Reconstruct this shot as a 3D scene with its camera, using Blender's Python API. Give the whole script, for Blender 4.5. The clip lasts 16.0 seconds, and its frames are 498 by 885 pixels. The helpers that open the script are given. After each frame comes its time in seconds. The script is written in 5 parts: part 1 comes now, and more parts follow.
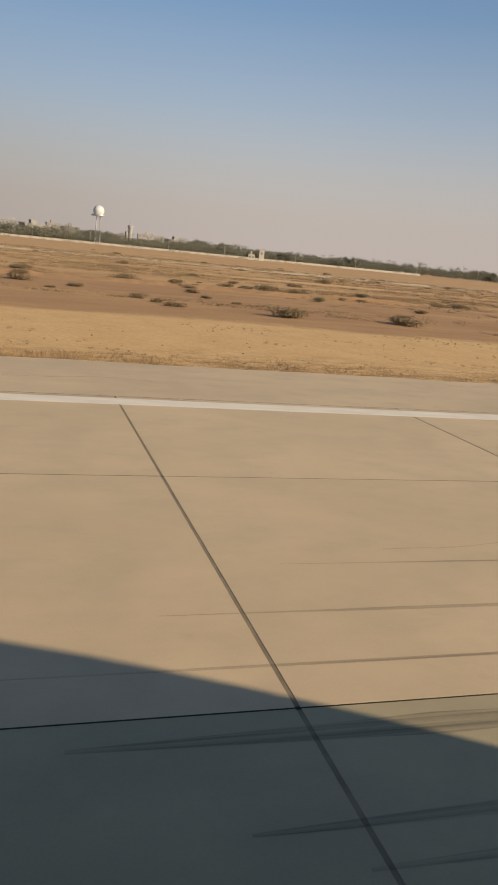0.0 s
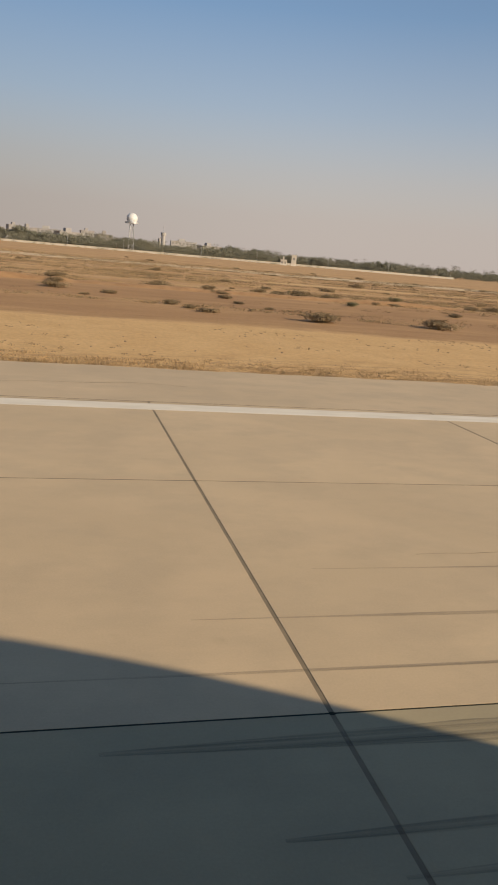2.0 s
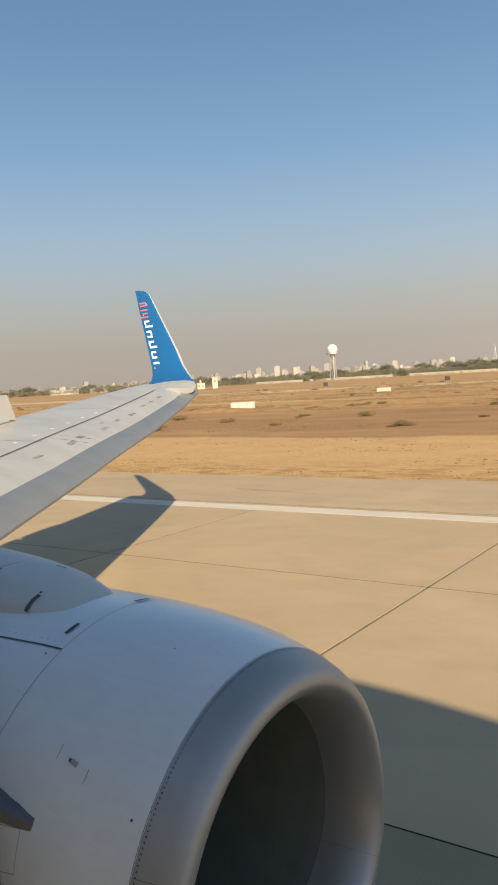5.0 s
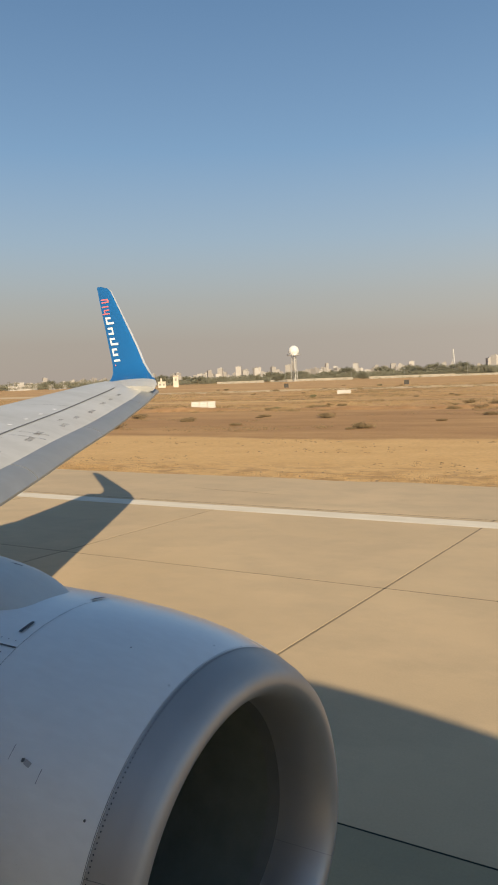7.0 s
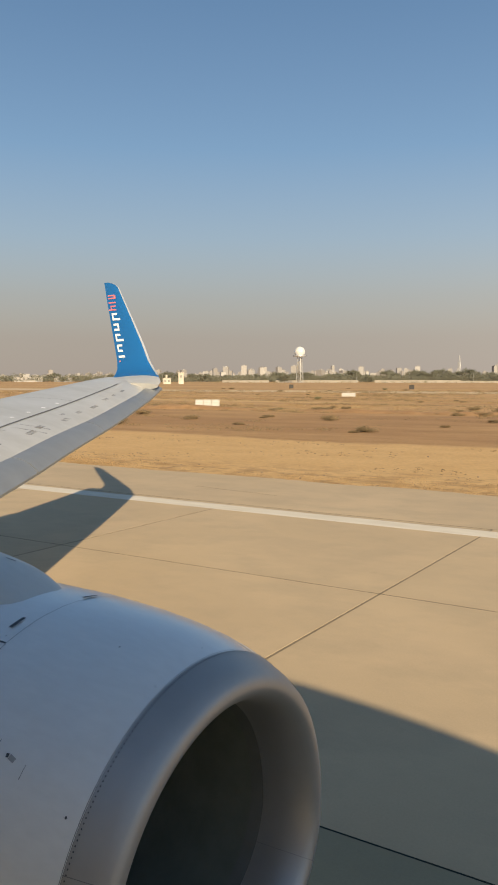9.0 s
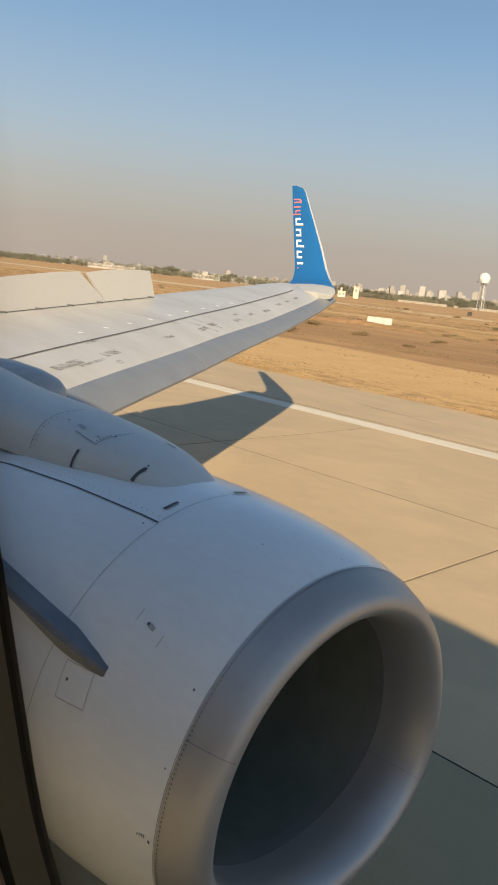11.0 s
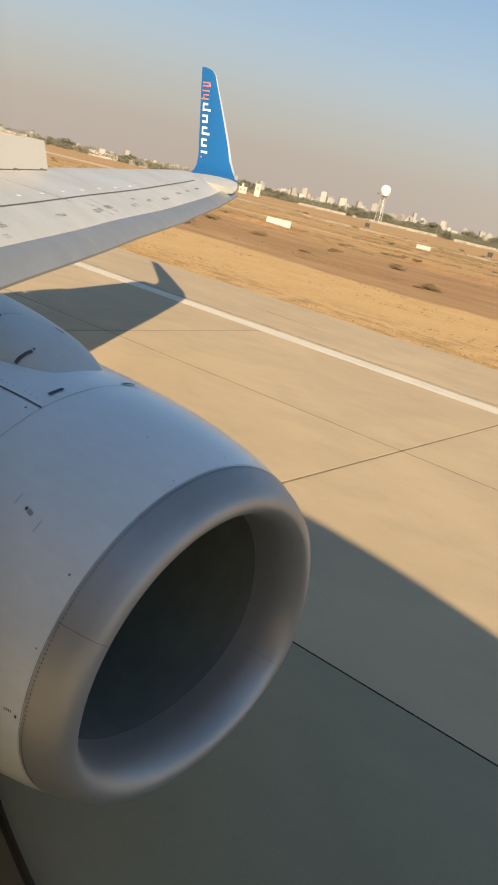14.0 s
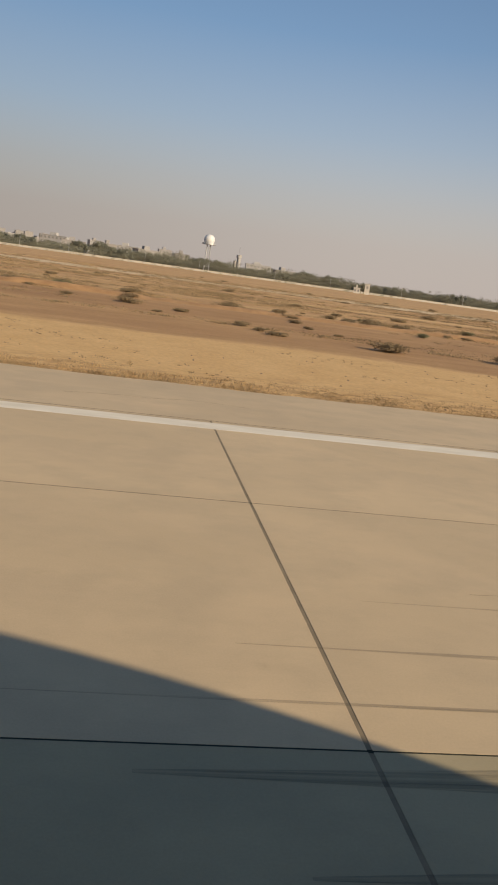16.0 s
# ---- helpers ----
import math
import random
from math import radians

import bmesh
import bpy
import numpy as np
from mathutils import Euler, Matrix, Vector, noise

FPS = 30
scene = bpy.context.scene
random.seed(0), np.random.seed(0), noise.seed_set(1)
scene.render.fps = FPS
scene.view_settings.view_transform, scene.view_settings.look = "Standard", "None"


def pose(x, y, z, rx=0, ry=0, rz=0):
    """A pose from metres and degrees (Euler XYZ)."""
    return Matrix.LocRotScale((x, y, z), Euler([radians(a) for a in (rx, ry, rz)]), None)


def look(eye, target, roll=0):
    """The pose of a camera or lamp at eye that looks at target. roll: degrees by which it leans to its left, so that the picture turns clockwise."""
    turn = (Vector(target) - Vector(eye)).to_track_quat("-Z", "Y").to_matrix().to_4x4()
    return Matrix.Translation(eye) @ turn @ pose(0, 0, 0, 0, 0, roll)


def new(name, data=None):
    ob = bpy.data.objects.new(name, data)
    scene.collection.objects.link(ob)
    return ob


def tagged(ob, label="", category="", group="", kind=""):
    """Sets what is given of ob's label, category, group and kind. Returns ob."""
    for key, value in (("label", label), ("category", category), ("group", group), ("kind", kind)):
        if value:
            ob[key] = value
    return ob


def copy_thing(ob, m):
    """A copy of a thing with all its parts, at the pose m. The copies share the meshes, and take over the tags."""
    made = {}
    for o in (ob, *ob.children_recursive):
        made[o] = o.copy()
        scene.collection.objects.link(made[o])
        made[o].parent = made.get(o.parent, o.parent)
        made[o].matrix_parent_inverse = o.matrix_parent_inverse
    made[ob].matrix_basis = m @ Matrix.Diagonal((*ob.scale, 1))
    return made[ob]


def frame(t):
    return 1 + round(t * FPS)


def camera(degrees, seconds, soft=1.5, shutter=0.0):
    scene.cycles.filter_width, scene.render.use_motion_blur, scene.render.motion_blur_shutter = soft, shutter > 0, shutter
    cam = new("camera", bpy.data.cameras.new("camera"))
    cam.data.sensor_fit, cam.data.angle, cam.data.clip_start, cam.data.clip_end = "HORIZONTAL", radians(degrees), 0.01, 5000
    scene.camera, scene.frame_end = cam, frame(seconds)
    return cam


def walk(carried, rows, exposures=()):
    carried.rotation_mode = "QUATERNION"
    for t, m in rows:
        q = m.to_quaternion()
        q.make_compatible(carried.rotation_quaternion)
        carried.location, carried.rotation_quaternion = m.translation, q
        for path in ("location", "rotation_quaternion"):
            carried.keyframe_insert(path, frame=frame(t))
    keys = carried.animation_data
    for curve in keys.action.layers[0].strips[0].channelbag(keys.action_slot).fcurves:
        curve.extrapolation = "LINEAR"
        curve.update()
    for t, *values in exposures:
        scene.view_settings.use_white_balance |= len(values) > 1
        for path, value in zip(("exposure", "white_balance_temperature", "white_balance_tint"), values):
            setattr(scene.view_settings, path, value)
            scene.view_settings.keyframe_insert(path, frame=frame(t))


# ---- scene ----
# The aircraft points along +x; its left side, with the window, looks along +y.
cam = camera(34.76, 16.0, soft=1.9)
PATH = [
    (0, -0.05, 1.735, 3.858, -15.72, -13.26, -5.51),
    (0.5, -0.05, 1.735, 3.848, -15.44, -13.17, -5.5),
    (1, -0.05, 1.735, 3.852, -15.17, -13.11, -5.25),
    (1.5, -0.05, 1.735, 3.859, -15.32, -13.11, -5.06),
    (2, -0.05, 1.735, 3.844, -13.45, -13.08, -4.87),
    (2.5, -0.05, 1.715, 3.854, -11.8, -12.89, -4.41),
    (3, -0.05, 1.66, 3.855, -3.88, -11.68, 1.66),
    (3.5, -0.07, 1.606, 3.873, 9.55, -8.27, 3.56),
    (4, -0.067, 1.681, 3.869, 26.02, -6.37, 3.12),
    (4.2, -0.049, 1.735, 3.855, 30.78, -5.76, 3.52),
    (6.3, 0, 1.735, 3.82, 36.2, -3.75, 3.2),
    (6.5, -0.011, 1.735, 3.82, 34.47, -4.11, 2.99),
    (7, -0.016, 1.735, 3.825, 32.16, -4.52, 2.13),
    (7.5, -0.018, 1.735, 3.846, 28.32, -4.83, 1.23),
    (8, 0.011, 1.735, 3.831, 28.26, -4.9, 1.25),
    (8.5, 0.03, 1.735, 3.869, 29.07, -4.71, 0.41),
    (9, 0.03, 1.735, 3.856, 32.54, -4.56, 0.09),
    (9.5, 0.03, 1.735, 3.848, 38.13, -4.55, 0.86),
    (9.7, 0.03, 1.735, 3.85, 41.4, -4.6, 1.2),
    (11.8, 0.01, 1.735, 3.83, 43.45, -14.55, -9),
    (12, 0.009, 1.735, 3.83, 43.03, -15.15, -9.29),
    (12.5, 0.015, 1.735, 3.83, 42.07, -16.07, -9.85),
    (13, 0.001, 1.733, 3.82, 41.2, -16.79, -11.13),
    (13.5, -0.009, 1.730, 3.82, 40.75, -17.58, -12.17),
    (14, 0.007, 1.717, 3.83, 37.99, -17.66, -12.57),
    (14.5, 0, 1.735, 3.88, 18.06, -16.47, -15.97),
    (15, 0, 1.735, 3.873, 4.36, -13.74, -9.21),
    (15.5, 0, 1.735, 3.875, -4.19, -12.65, -10.72),
    (16, 0, 1.735, 3.861, -8.24, -11.97, -7.7),
]
walk(cam, [(t, pose(x, y, z, 90 + pitch, roll, yaw)) for t, x, y, z, yaw, pitch, roll in PATH],
     exposures=[(0, 0.18, 6770, 9), (2.5, 0.18, 6800, 9), (3.5, 0.37, 6900, 7), (4, 0.64, 7100, 6), (6.5, 0.42, 7050, 6), (9.5, 0.42, 7100, 6), (12, 0.71, 7300, 7),
                (14, 0.73, 7250, 7), (14.6, 0.54, 7050, 8), (15.2, 0.22, 6800, 9), (16, 0.17, 6750, 8)])

# ---- light ----
SUN_DIR = Vector((1.70, -1.70, 1.0)).normalized()      # from the ground towards the sun
SUN_EL = math.asin(SUN_DIR.z)
world = bpy.data.worlds.new("sky")
scene.world = world
world.use_nodes = True
wn, wl = world.node_tree.nodes, world.node_tree.links
sky = wn.new("ShaderNodeTexSky")
sky.sky_type = "NISHITA"
sky.sun_disc = False
sky.sun_elevation = SUN_EL
sky.sun_rotation = math.atan2(SUN_DIR.x, SUN_DIR.y)
sky.air_density, sky.dust_density, sky.ozone_density = 1.0, 0.5, 3.5
sky.altitude = 100
# dusty haze that thins out with height above the horizon
way = wn.new("ShaderNodeTexCoord")
up = wn.new("ShaderNodeSeparateXYZ")
wl.new(way.outputs["Generated"], up.inputs[0])
thin = wn.new("ShaderNodeValToRGB")
wl.new(up.outputs["Z"], thin.inputs[0])
HAZE = [(0.0, 0.98), (0.05, 0.94), (0.10, 0.76), (0.17, 0.40), (0.27, 0.09), (0.45, 0.0), (1.0, 0.0)]
while len(thin.color_ramp.elements) < len(HAZE):
    thin.color_ramp.elements.new(0.5)
for stop, (p, v) in zip(thin.color_ramp.elements, HAZE):
    stop.position, stop.color = p, (v, v, v, 1)
veil = wn.new("ShaderNodeMix")
veil.data_type = "RGBA"
wl.new(thin.outputs[0], veil.inputs[0])
clear = wn.new("ShaderNodeVectorMath")            # deep clean blue above the dust
clear.operation = "MULTIPLY"
wl.new(sky.outputs[0], clear.inputs[0])
clear.inputs[1].default_value = (0.96, 1.015, 1.03)
wl.new(clear.outputs[0], veil.inputs[6])
veil.inputs[7].default_value = (4.06, 3.54, 3.35, 1)
# dusty air scatters forward: the sky dims smoothly away from the sun
toward = wn.new("ShaderNodeVectorMath")
toward.operation = "DOT_PRODUCT"
wl.new(way.outputs["Generated"], toward.inputs[0])
toward.inputs[1].default_value = Vector((SUN_DIR.x, SUN_DIR.y, 0)).normalized()
phase = wn.new("ShaderNodeMapRange")
phase.interpolation_type = "SMOOTHSTEP"
wl.new(toward.outputs["Value"], phase.inputs["Value"])
for key, v in (("From Min", -1.15), ("From Max", -0.4), ("To Min", 0.75), ("To Max", 1.22)):
    phase.inputs[key].default_value = v
glow = wn.new("ShaderNodeVectorMath")
glow.operation = "SCALE"
wl.new(veil.outputs[2], glow.inputs[0])
wl.new(phase.outputs[0], glow.inputs["Scale"])
# the sky overhead, out of view, is dimmed to deepen shade on the ground
overhead = wn.new("ShaderNodeMapRange")
overhead.interpolation_type = "SMOOTHSTEP"
wl.new(up.outputs["Z"], overhead.inputs["Value"])
for key, v in (("From Min", 0.42), ("From Max", 0.80), ("To Min", 1.0), ("To Max", 0.81)):
    overhead.inputs[key].default_value = v
depth = wn.new("ShaderNodeVectorMath")
depth.operation = "SCALE"
wl.new(glow.outputs[0], depth.inputs[0])
wl.new(overhead.outputs[0], depth.inputs["Scale"])
wl.new(depth.outputs[0], wn["Background"].inputs[0])
wn["Background"].inputs[1].default_value = 0.09
sun_data = bpy.data.lights.new("sun", "SUN")
sun_data.energy = 5.0
sun_data.angle = radians(0.6)
sun_data.color = (1.0, 0.82, 0.59)
sun = new("sun", sun_data)
sun.matrix_world = look((0, 0, 60), Vector((0, 0, 60)) - SUN_DIR)


# ---- materials ----
def material(name, base, rough=0.6, metal=0.0):
    m = bpy.data.materials.new(name)
    m.use_nodes = True
    b = m.node_tree.nodes["Principled BSDF"]
    b.inputs["Base Color"].default_value = (*base, 1)
    b.inputs["Roughness"].default_value = rough
    b.inputs["Metallic"].default_value = metal
    return m


class Net:
    """Short hand for node trees."""
    def __init__(self, m):
        self.t = m.node_tree
        self.b = self.t.nodes["Principled BSDF"]
        self.co = self.t.nodes.new("ShaderNodeTexCoord")

    def node(self, kind, **inputs):
        n = self.t.nodes.new(kind)
        for k, v in inputs.items():
            self.put(n.inputs[k.replace("_", " ")], v)
        return n

    def put(self, socket, v):
        if isinstance(v, bpy.types.NodeSocket):
            self.t.links.new(v, socket)
        else:
            socket.default_value = v

    def mapped(self, scale, kind="Object"):
        n = self.t.nodes.new("ShaderNodeMapping")
        self.put(n.inputs["Vector"], self.co.outputs[kind])
        n.inputs["Scale"].default_value = scale
        return n.outputs[0]

    def noise(self, scale, detail=4, rough=0.55, stretch=(1, 1, 1), kind="Object"):
        n = self.node("ShaderNodeTexNoise", Vector=self.mapped(stretch, kind), Scale=scale, Detail=detail, Roughness=rough)
        return n.outputs["Fac"]

    def ramp(self, fac, stops):
        n = self.t.nodes.new("ShaderNodeValToRGB")
        self.put(n.inputs[0], fac)
        e = n.color_ramp.elements
        while len(e) < len(stops):
            e.new(0.5)
        for i, (p, c) in enumerate(stops):
            e[i].position = p
            e[i].color = (*c, 1) if len(c) == 3 else c
        return n.outputs[0]

    def mix(self, fac, a, b, blend="MIX"):
        n = self.t.nodes.new("ShaderNodeMix")
        n.data_type, n.blend_type = "RGBA", blend
        self.put(n.inputs[0], fac)
        for s, v in ((n.inputs[6], a), (n.inputs[7], b)):
            self.put(s, (*v, 1) if isinstance(v, tuple) and len(v) == 3 else v)
        return n.outputs[2]

    def math(self, op, a, b=0.0, c=0.0):
        n = self.t.nodes.new("ShaderNodeMath")
        n.operation = op
        for s, v in zip(n.inputs, (a, b, c)):
            self.put(s, v)
        return n.outputs[0]

    def bump(self, height, strength=0.3, distance=0.01):
        n = self.node("ShaderNodeBump", Height=height, Strength=strength, Distance=distance)
        self.put(self.b.inputs["Normal"], n.outputs[0])

    def color(self, c):
        self.put(self.b.inputs["Base Color"], c)

    def rough(self, r):
        self.put(self.b.inputs["Roughness"], r)


def grey(v):
    return (v, v, v)


def concrete_material(name, tone, joint_dirt=0.5):
    """Dusty airfield concrete: blotches of tyre film, streaks along the traffic, fine grain, a tone of its own for each slab."""
    m = material(name, tone, 0.9)
    n = Net(m)
    base = n.mix(n.ramp(n.noise(0.16, 5, 0.6, (1, 1, 1)), [(0.3, grey(0)), (0.72, grey(1))]),
                 tuple(c * 0.84 for c in tone), tuple(c * 1.09 for c in tone))
    patches = n.ramp(n.noise(0.75, 5, 0.65, (0.7, 1, 1)), [(0.44, grey(0)), (0.62, grey(1))])
    base = n.mix(n.math("MULTIPLY", patches, 0.58), base, tuple(c * f for c, f in zip(tone, (0.74, 0.76, 0.80))))
    worn = n.ramp(n.noise(0.42, 4, 0.6, (1, 0.8, 1)), [(0.52, grey(0)), (0.68, grey(1))])
    base = n.mix(n.math("MULTIPLY", worn, 0.45), base, tuple(c * f for c, f in zip(tone, (1.12, 1.10, 1.10))))
    film = n.ramp(n.noise(0.22, 5, 0.62, (0.55, 1.3, 1)), [(0.50, grey(0)), (0.66, grey(1))])
    base = n.mix(n.math("MULTIPLY", film, 0.5), base, tuple(c * f for c, f in zip(tone, (0.78, 0.79, 0.82))))
    streak = n.ramp(n.noise(0.8, 4, 0.6, (0.09, 1.1, 1)), [(0.35, grey(0)), (0.75, grey(1))])
    base = n.mix(n.math("MULTIPLY", streak, 0.22), base, tuple(c * f for c, f in zip(tone, (0.76, 0.76, 0.78))))
    grain = n.noise(38, 3, 0.7)
    base = n.mix(0.15, base, n.ramp(grain, [(0.3, tuple(c * 0.7 for c in tone)), (0.7, tuple(c * 1.25 for c in tone))]))
    spots = n.ramp(n.noise(1.7, 3, 0.5), [(0.68, grey(0)), (0.76, grey(1))])
    base = n.mix(n.math("MULTIPLY", spots, 0.22), base, tuple(c * 0.6 for c in tone))
    info = n.t.nodes.new("ShaderNodeObjectInfo")
    base = n.mix(n.math("MULTIPLY", info.outputs["Random"], 0.16), base, tuple(c * 0.72 for c in tone))
    n.color(base)
    n.bump(grain, 0.12, 0.004)
    return m


CONCRETE = concrete_material("runway_concrete", (0.58, 0.44, 0.275))
CENTRE = concrete_material("rubbered_concrete", (0.395, 0.328, 0.203))
SHOULDER = concrete_material("shoulder_concrete", (0.56, 0.427, 0.272))


def soil_material():
    """Bare sandy verge, then reddish soil with dry grass, banded roughly along the runway."""
    m = material("dry_soil", (0.4, 0.25, 0.12), 0.95)
    n = Net(m)
    sep = n.node("ShaderNodeSeparateXYZ", Vector=n.co.outputs["Object"])
    wobble = n.math("MULTIPLY", n.math("SUBTRACT", n.noise(0.05, 4, 0.6), 0.5), 10.0)
    wob2 = n.math("MULTIPLY", n.math("SUBTRACT", n.noise(0.5, 3, 0.6), 0.5), 3.0)
    across = n.math("ADD", n.math("ADD", sep.outputs["Y"], wobble), wob2)
    def band(lo, hi):
        q = n.node("ShaderNodeMapRange", Value=across, From_Min=lo, From_Max=hi)
        return q.outputs[0]
    sand = n.mix(n.ramp(n.noise(0.4, 6, 0.65), [(0.3, grey(0)), (0.7, grey(1))]), (0.55, 0.335, 0.135), (0.63, 0.405, 0.178))
    red = n.mix(n.ramp(n.noise(0.25, 6, 0.65, (0.35, 1, 1)), [(0.32, grey(0)), (0.7, grey(1))]), (0.31, 0.165, 0.066), (0.41, 0.232, 0.096))
    field = n.mix(n.ramp(n.noise(0.06, 7, 0.7, (0.4, 1, 1)), [(0.36, grey(0)), (0.62, grey(1))]), (0.42, 0.235, 0.094), (0.54, 0.34, 0.152))
    patch = n.ramp(n.noise(0.11, 6, 0.7, (0.35, 1, 1)), [(0.55, grey(0)), (0.68, grey(1))])
    field = n.mix(n.math("MULTIPLY", patch, 0.45), field, (0.37, 0.18, 0.062))
    mottle = n.ramp(n.noise(0.55, 6, 0.75, (0.3, 1.2, 1)), [(0.50, grey(0)), (0.60, grey(1))])
    field = n.mix(n.math("MULTIPLY", mottle, 0.55), field, (0.31, 0.16, 0.06))
    pale = n.ramp(n.noise(0.035, 5, 0.6, (0.15, 1.6, 1)), [(0.56, grey(0)), (0.64, grey(1))])
    field = n.mix(n.math("MULTIPLY", pale, 0.7), field, (0.64, 0.43, 0.20))
    strip = n.ramp(n.noise(0.09, 6, 0.72, (0.3, 1, 1)), [(0.34, grey(0.55)), (0.52, grey(1.0))])
    c = n.mix(n.math("MULTIPLY", band(46, 47.6), strip), sand, red)
    c = n.mix(band(80, 92), c, field)
    fine = n.noise(5, 5, 0.7)
    c = n.mix(0.35, c, n.mix(1.0, c, n.ramp(fine, [(0.25, grey(0.45)), (0.75, grey(1.5))]), "MULTIPLY"))
    straw = n.ramp(n.noise(1.4, 5, 0.75, (0.5, 1, 1)), [(0.48, grey(0)), (0.60, grey(1))])
    edge = n.math("MULTIPLY", straw, n.math("SUBTRACT", 1.0, band(29.0, 34.0)))
    c = n.mix(n.math("MULTIPLY", edge, 0.7), c, (0.25, 0.145, 0.06))
    n.color(c)
    n.bump(fine, 0.5, 0.05)
    return m


SOIL = soil_material()


def mottled(name, a, b, scale, rough=0.8, bump=0.0, stretch=(1, 1, 1), metal=0.0):
    m = material(name, a, rough, metal)
    n = Net(m)
    f = n.noise(scale, 5, 0.6, stretch)
    n.color(n.mix(n.ramp(f, [(0.32, grey(0)), (0.68, grey(1))]), a, b))
    if bump:
        n.bump(f, bump, 0.01)
    return m


def paint_material(name, tone, rough, grime=0.25, coat=0.3):
    """Aircraft enamel with faint grime streaked by the airflow."""
    m = material(name, tone, rough)
    n = Net(m)
    f = n.noise(1.3, 5, 0.6, (0.35, 1, 1))
    dirt = n.ramp(f, [(0.42, grey(0)), (0.75, grey(1))])
    c = n.mix(n.math("MULTIPLY", dirt, grime), tone, tuple(v * 0.62 for v in tone))
    fine = n.noise(24, 3, 0.6, (0.3, 1, 1))
    c = n.mix(0.12, c, n.ramp(fine, [(0.3, tuple(v * 0.75 for v in tone)), (0.7, tuple(min(1, v * 1.15) for v in tone))]))
    n.color(c)
    n.rough(n.ramp(f, [(0.3, grey(rough * 0.85)), (0.8, grey(min(1, rough * 1.35)))]))
    n.b.inputs["Coat Weight"].default_value = coat
    n.b.inputs["Coat Roughness"].default_value = 0.18
    return m


COWL_PAINT = paint_material("cowl_white_enamel", (0.85, 0.865, 0.85), 0.32, 0.06, 0.6)
PYLON_PAINT = paint_material("pylon_grey_enamel", (0.60, 0.61, 0.58), 0.45, 0.10, 0.1)
WING_PAINT = paint_material("wing_grey_enamel", (0.50, 0.495, 0.475), 0.42, 0.5)
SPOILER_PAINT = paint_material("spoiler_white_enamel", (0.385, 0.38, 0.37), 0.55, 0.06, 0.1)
HULL_PAINT = paint_material("hull_white_enamel", (0.81, 0.81, 0.80), 0.4, 0.1)
BLUE_PAINT = paint_material("winglet_blue_enamel", (0.010, 0.122, 0.345), 0.38, 0.10)
SLAT_METAL = mottled("slat_bare_metal", (0.26, 0.275, 0.29), (0.30, 0.315, 0.33), 3, 0.42, 0.0, (0.4, 1, 1), 0.35)
LIP_METAL = mottled("lip_satin_metal", (0.41, 0.405, 0.395), (0.46, 0.455, 0.445), 2.2, 0.46, 0.0, (1, 1, 1), 0.6)
LE_METAL = material("winglet_edge_metal", (0.50, 0.52, 0.55), 0.38, 0.35)
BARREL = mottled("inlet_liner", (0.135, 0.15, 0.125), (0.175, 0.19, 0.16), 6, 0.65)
THROAT_FADE = mottled("throat_fade", (0.135, 0.14, 0.132), (0.165, 0.17, 0.158), 6, 0.7)
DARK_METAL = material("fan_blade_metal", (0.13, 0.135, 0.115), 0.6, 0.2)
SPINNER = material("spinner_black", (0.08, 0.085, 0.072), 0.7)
SEAM = material("seam_dark", (0.10, 0.105, 0.115), 0.8)
SEAM_FAINT = material("seam_faint", (0.22, 0.225, 0.23), 0.7)
# unseen underside of the hull, darkened so less light bounces onto shaded ground
BELLY_DARK = paint_material("belly_bounce_cut", (0.26, 0.265, 0.27), 0.45, 0.3)
LOUVRE = material("vent_dark", (0.085, 0.09, 0.10), 0.7)
STRAKE = mottled("strake_grey", (0.15, 0.16, 0.175), (0.20, 0.21, 0.225), 8, 0.4)
FAIRING = mottled("fairing_grey", (0.36, 0.36, 0.36), (0.44, 0.44, 0.435), 6, 0.35)
MARK_WHITE = material("marking_white", (0.85, 0.85, 0.85), 0.45)
MARK_CORAL = material("marking_coral", (0.78, 0.20, 0.20), 0.45)
def scuff_material():
    """Worn-through walkway paint: ragged, with the enamel showing between."""
    m = material("walkway_scuff", (0.24, 0.235, 0.23), 0.8)
    n = Net(m)
    n.put(n.b.inputs["Alpha"], n.ramp(n.noise(6.0, 6, 0.7, (2.4, 0.9, 1)), [(0.40, grey(0.0)), (0.68, grey(0.75))]))
    return m


SCUFF = scuff_material()
TRIM = mottled("window_trim", (0.62, 0.52, 0.48), (0.70, 0.60, 0.56), 14, 0.7)
GASKET = material("window_gasket", (0.30, 0.30, 0.26), 0.7)
GROOVE = material("window_groove", (0.05, 0.055, 0.045), 0.8)
# see-through dark fade that imitates the out-of-focus, shaded window edge
def rim_fade_material():
    m = material("pane_rim_fade", (0.05, 0.05, 0.042), 0.9)
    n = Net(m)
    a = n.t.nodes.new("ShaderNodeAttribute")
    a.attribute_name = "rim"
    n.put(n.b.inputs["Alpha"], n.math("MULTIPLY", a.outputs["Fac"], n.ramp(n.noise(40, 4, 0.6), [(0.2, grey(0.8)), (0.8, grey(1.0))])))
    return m


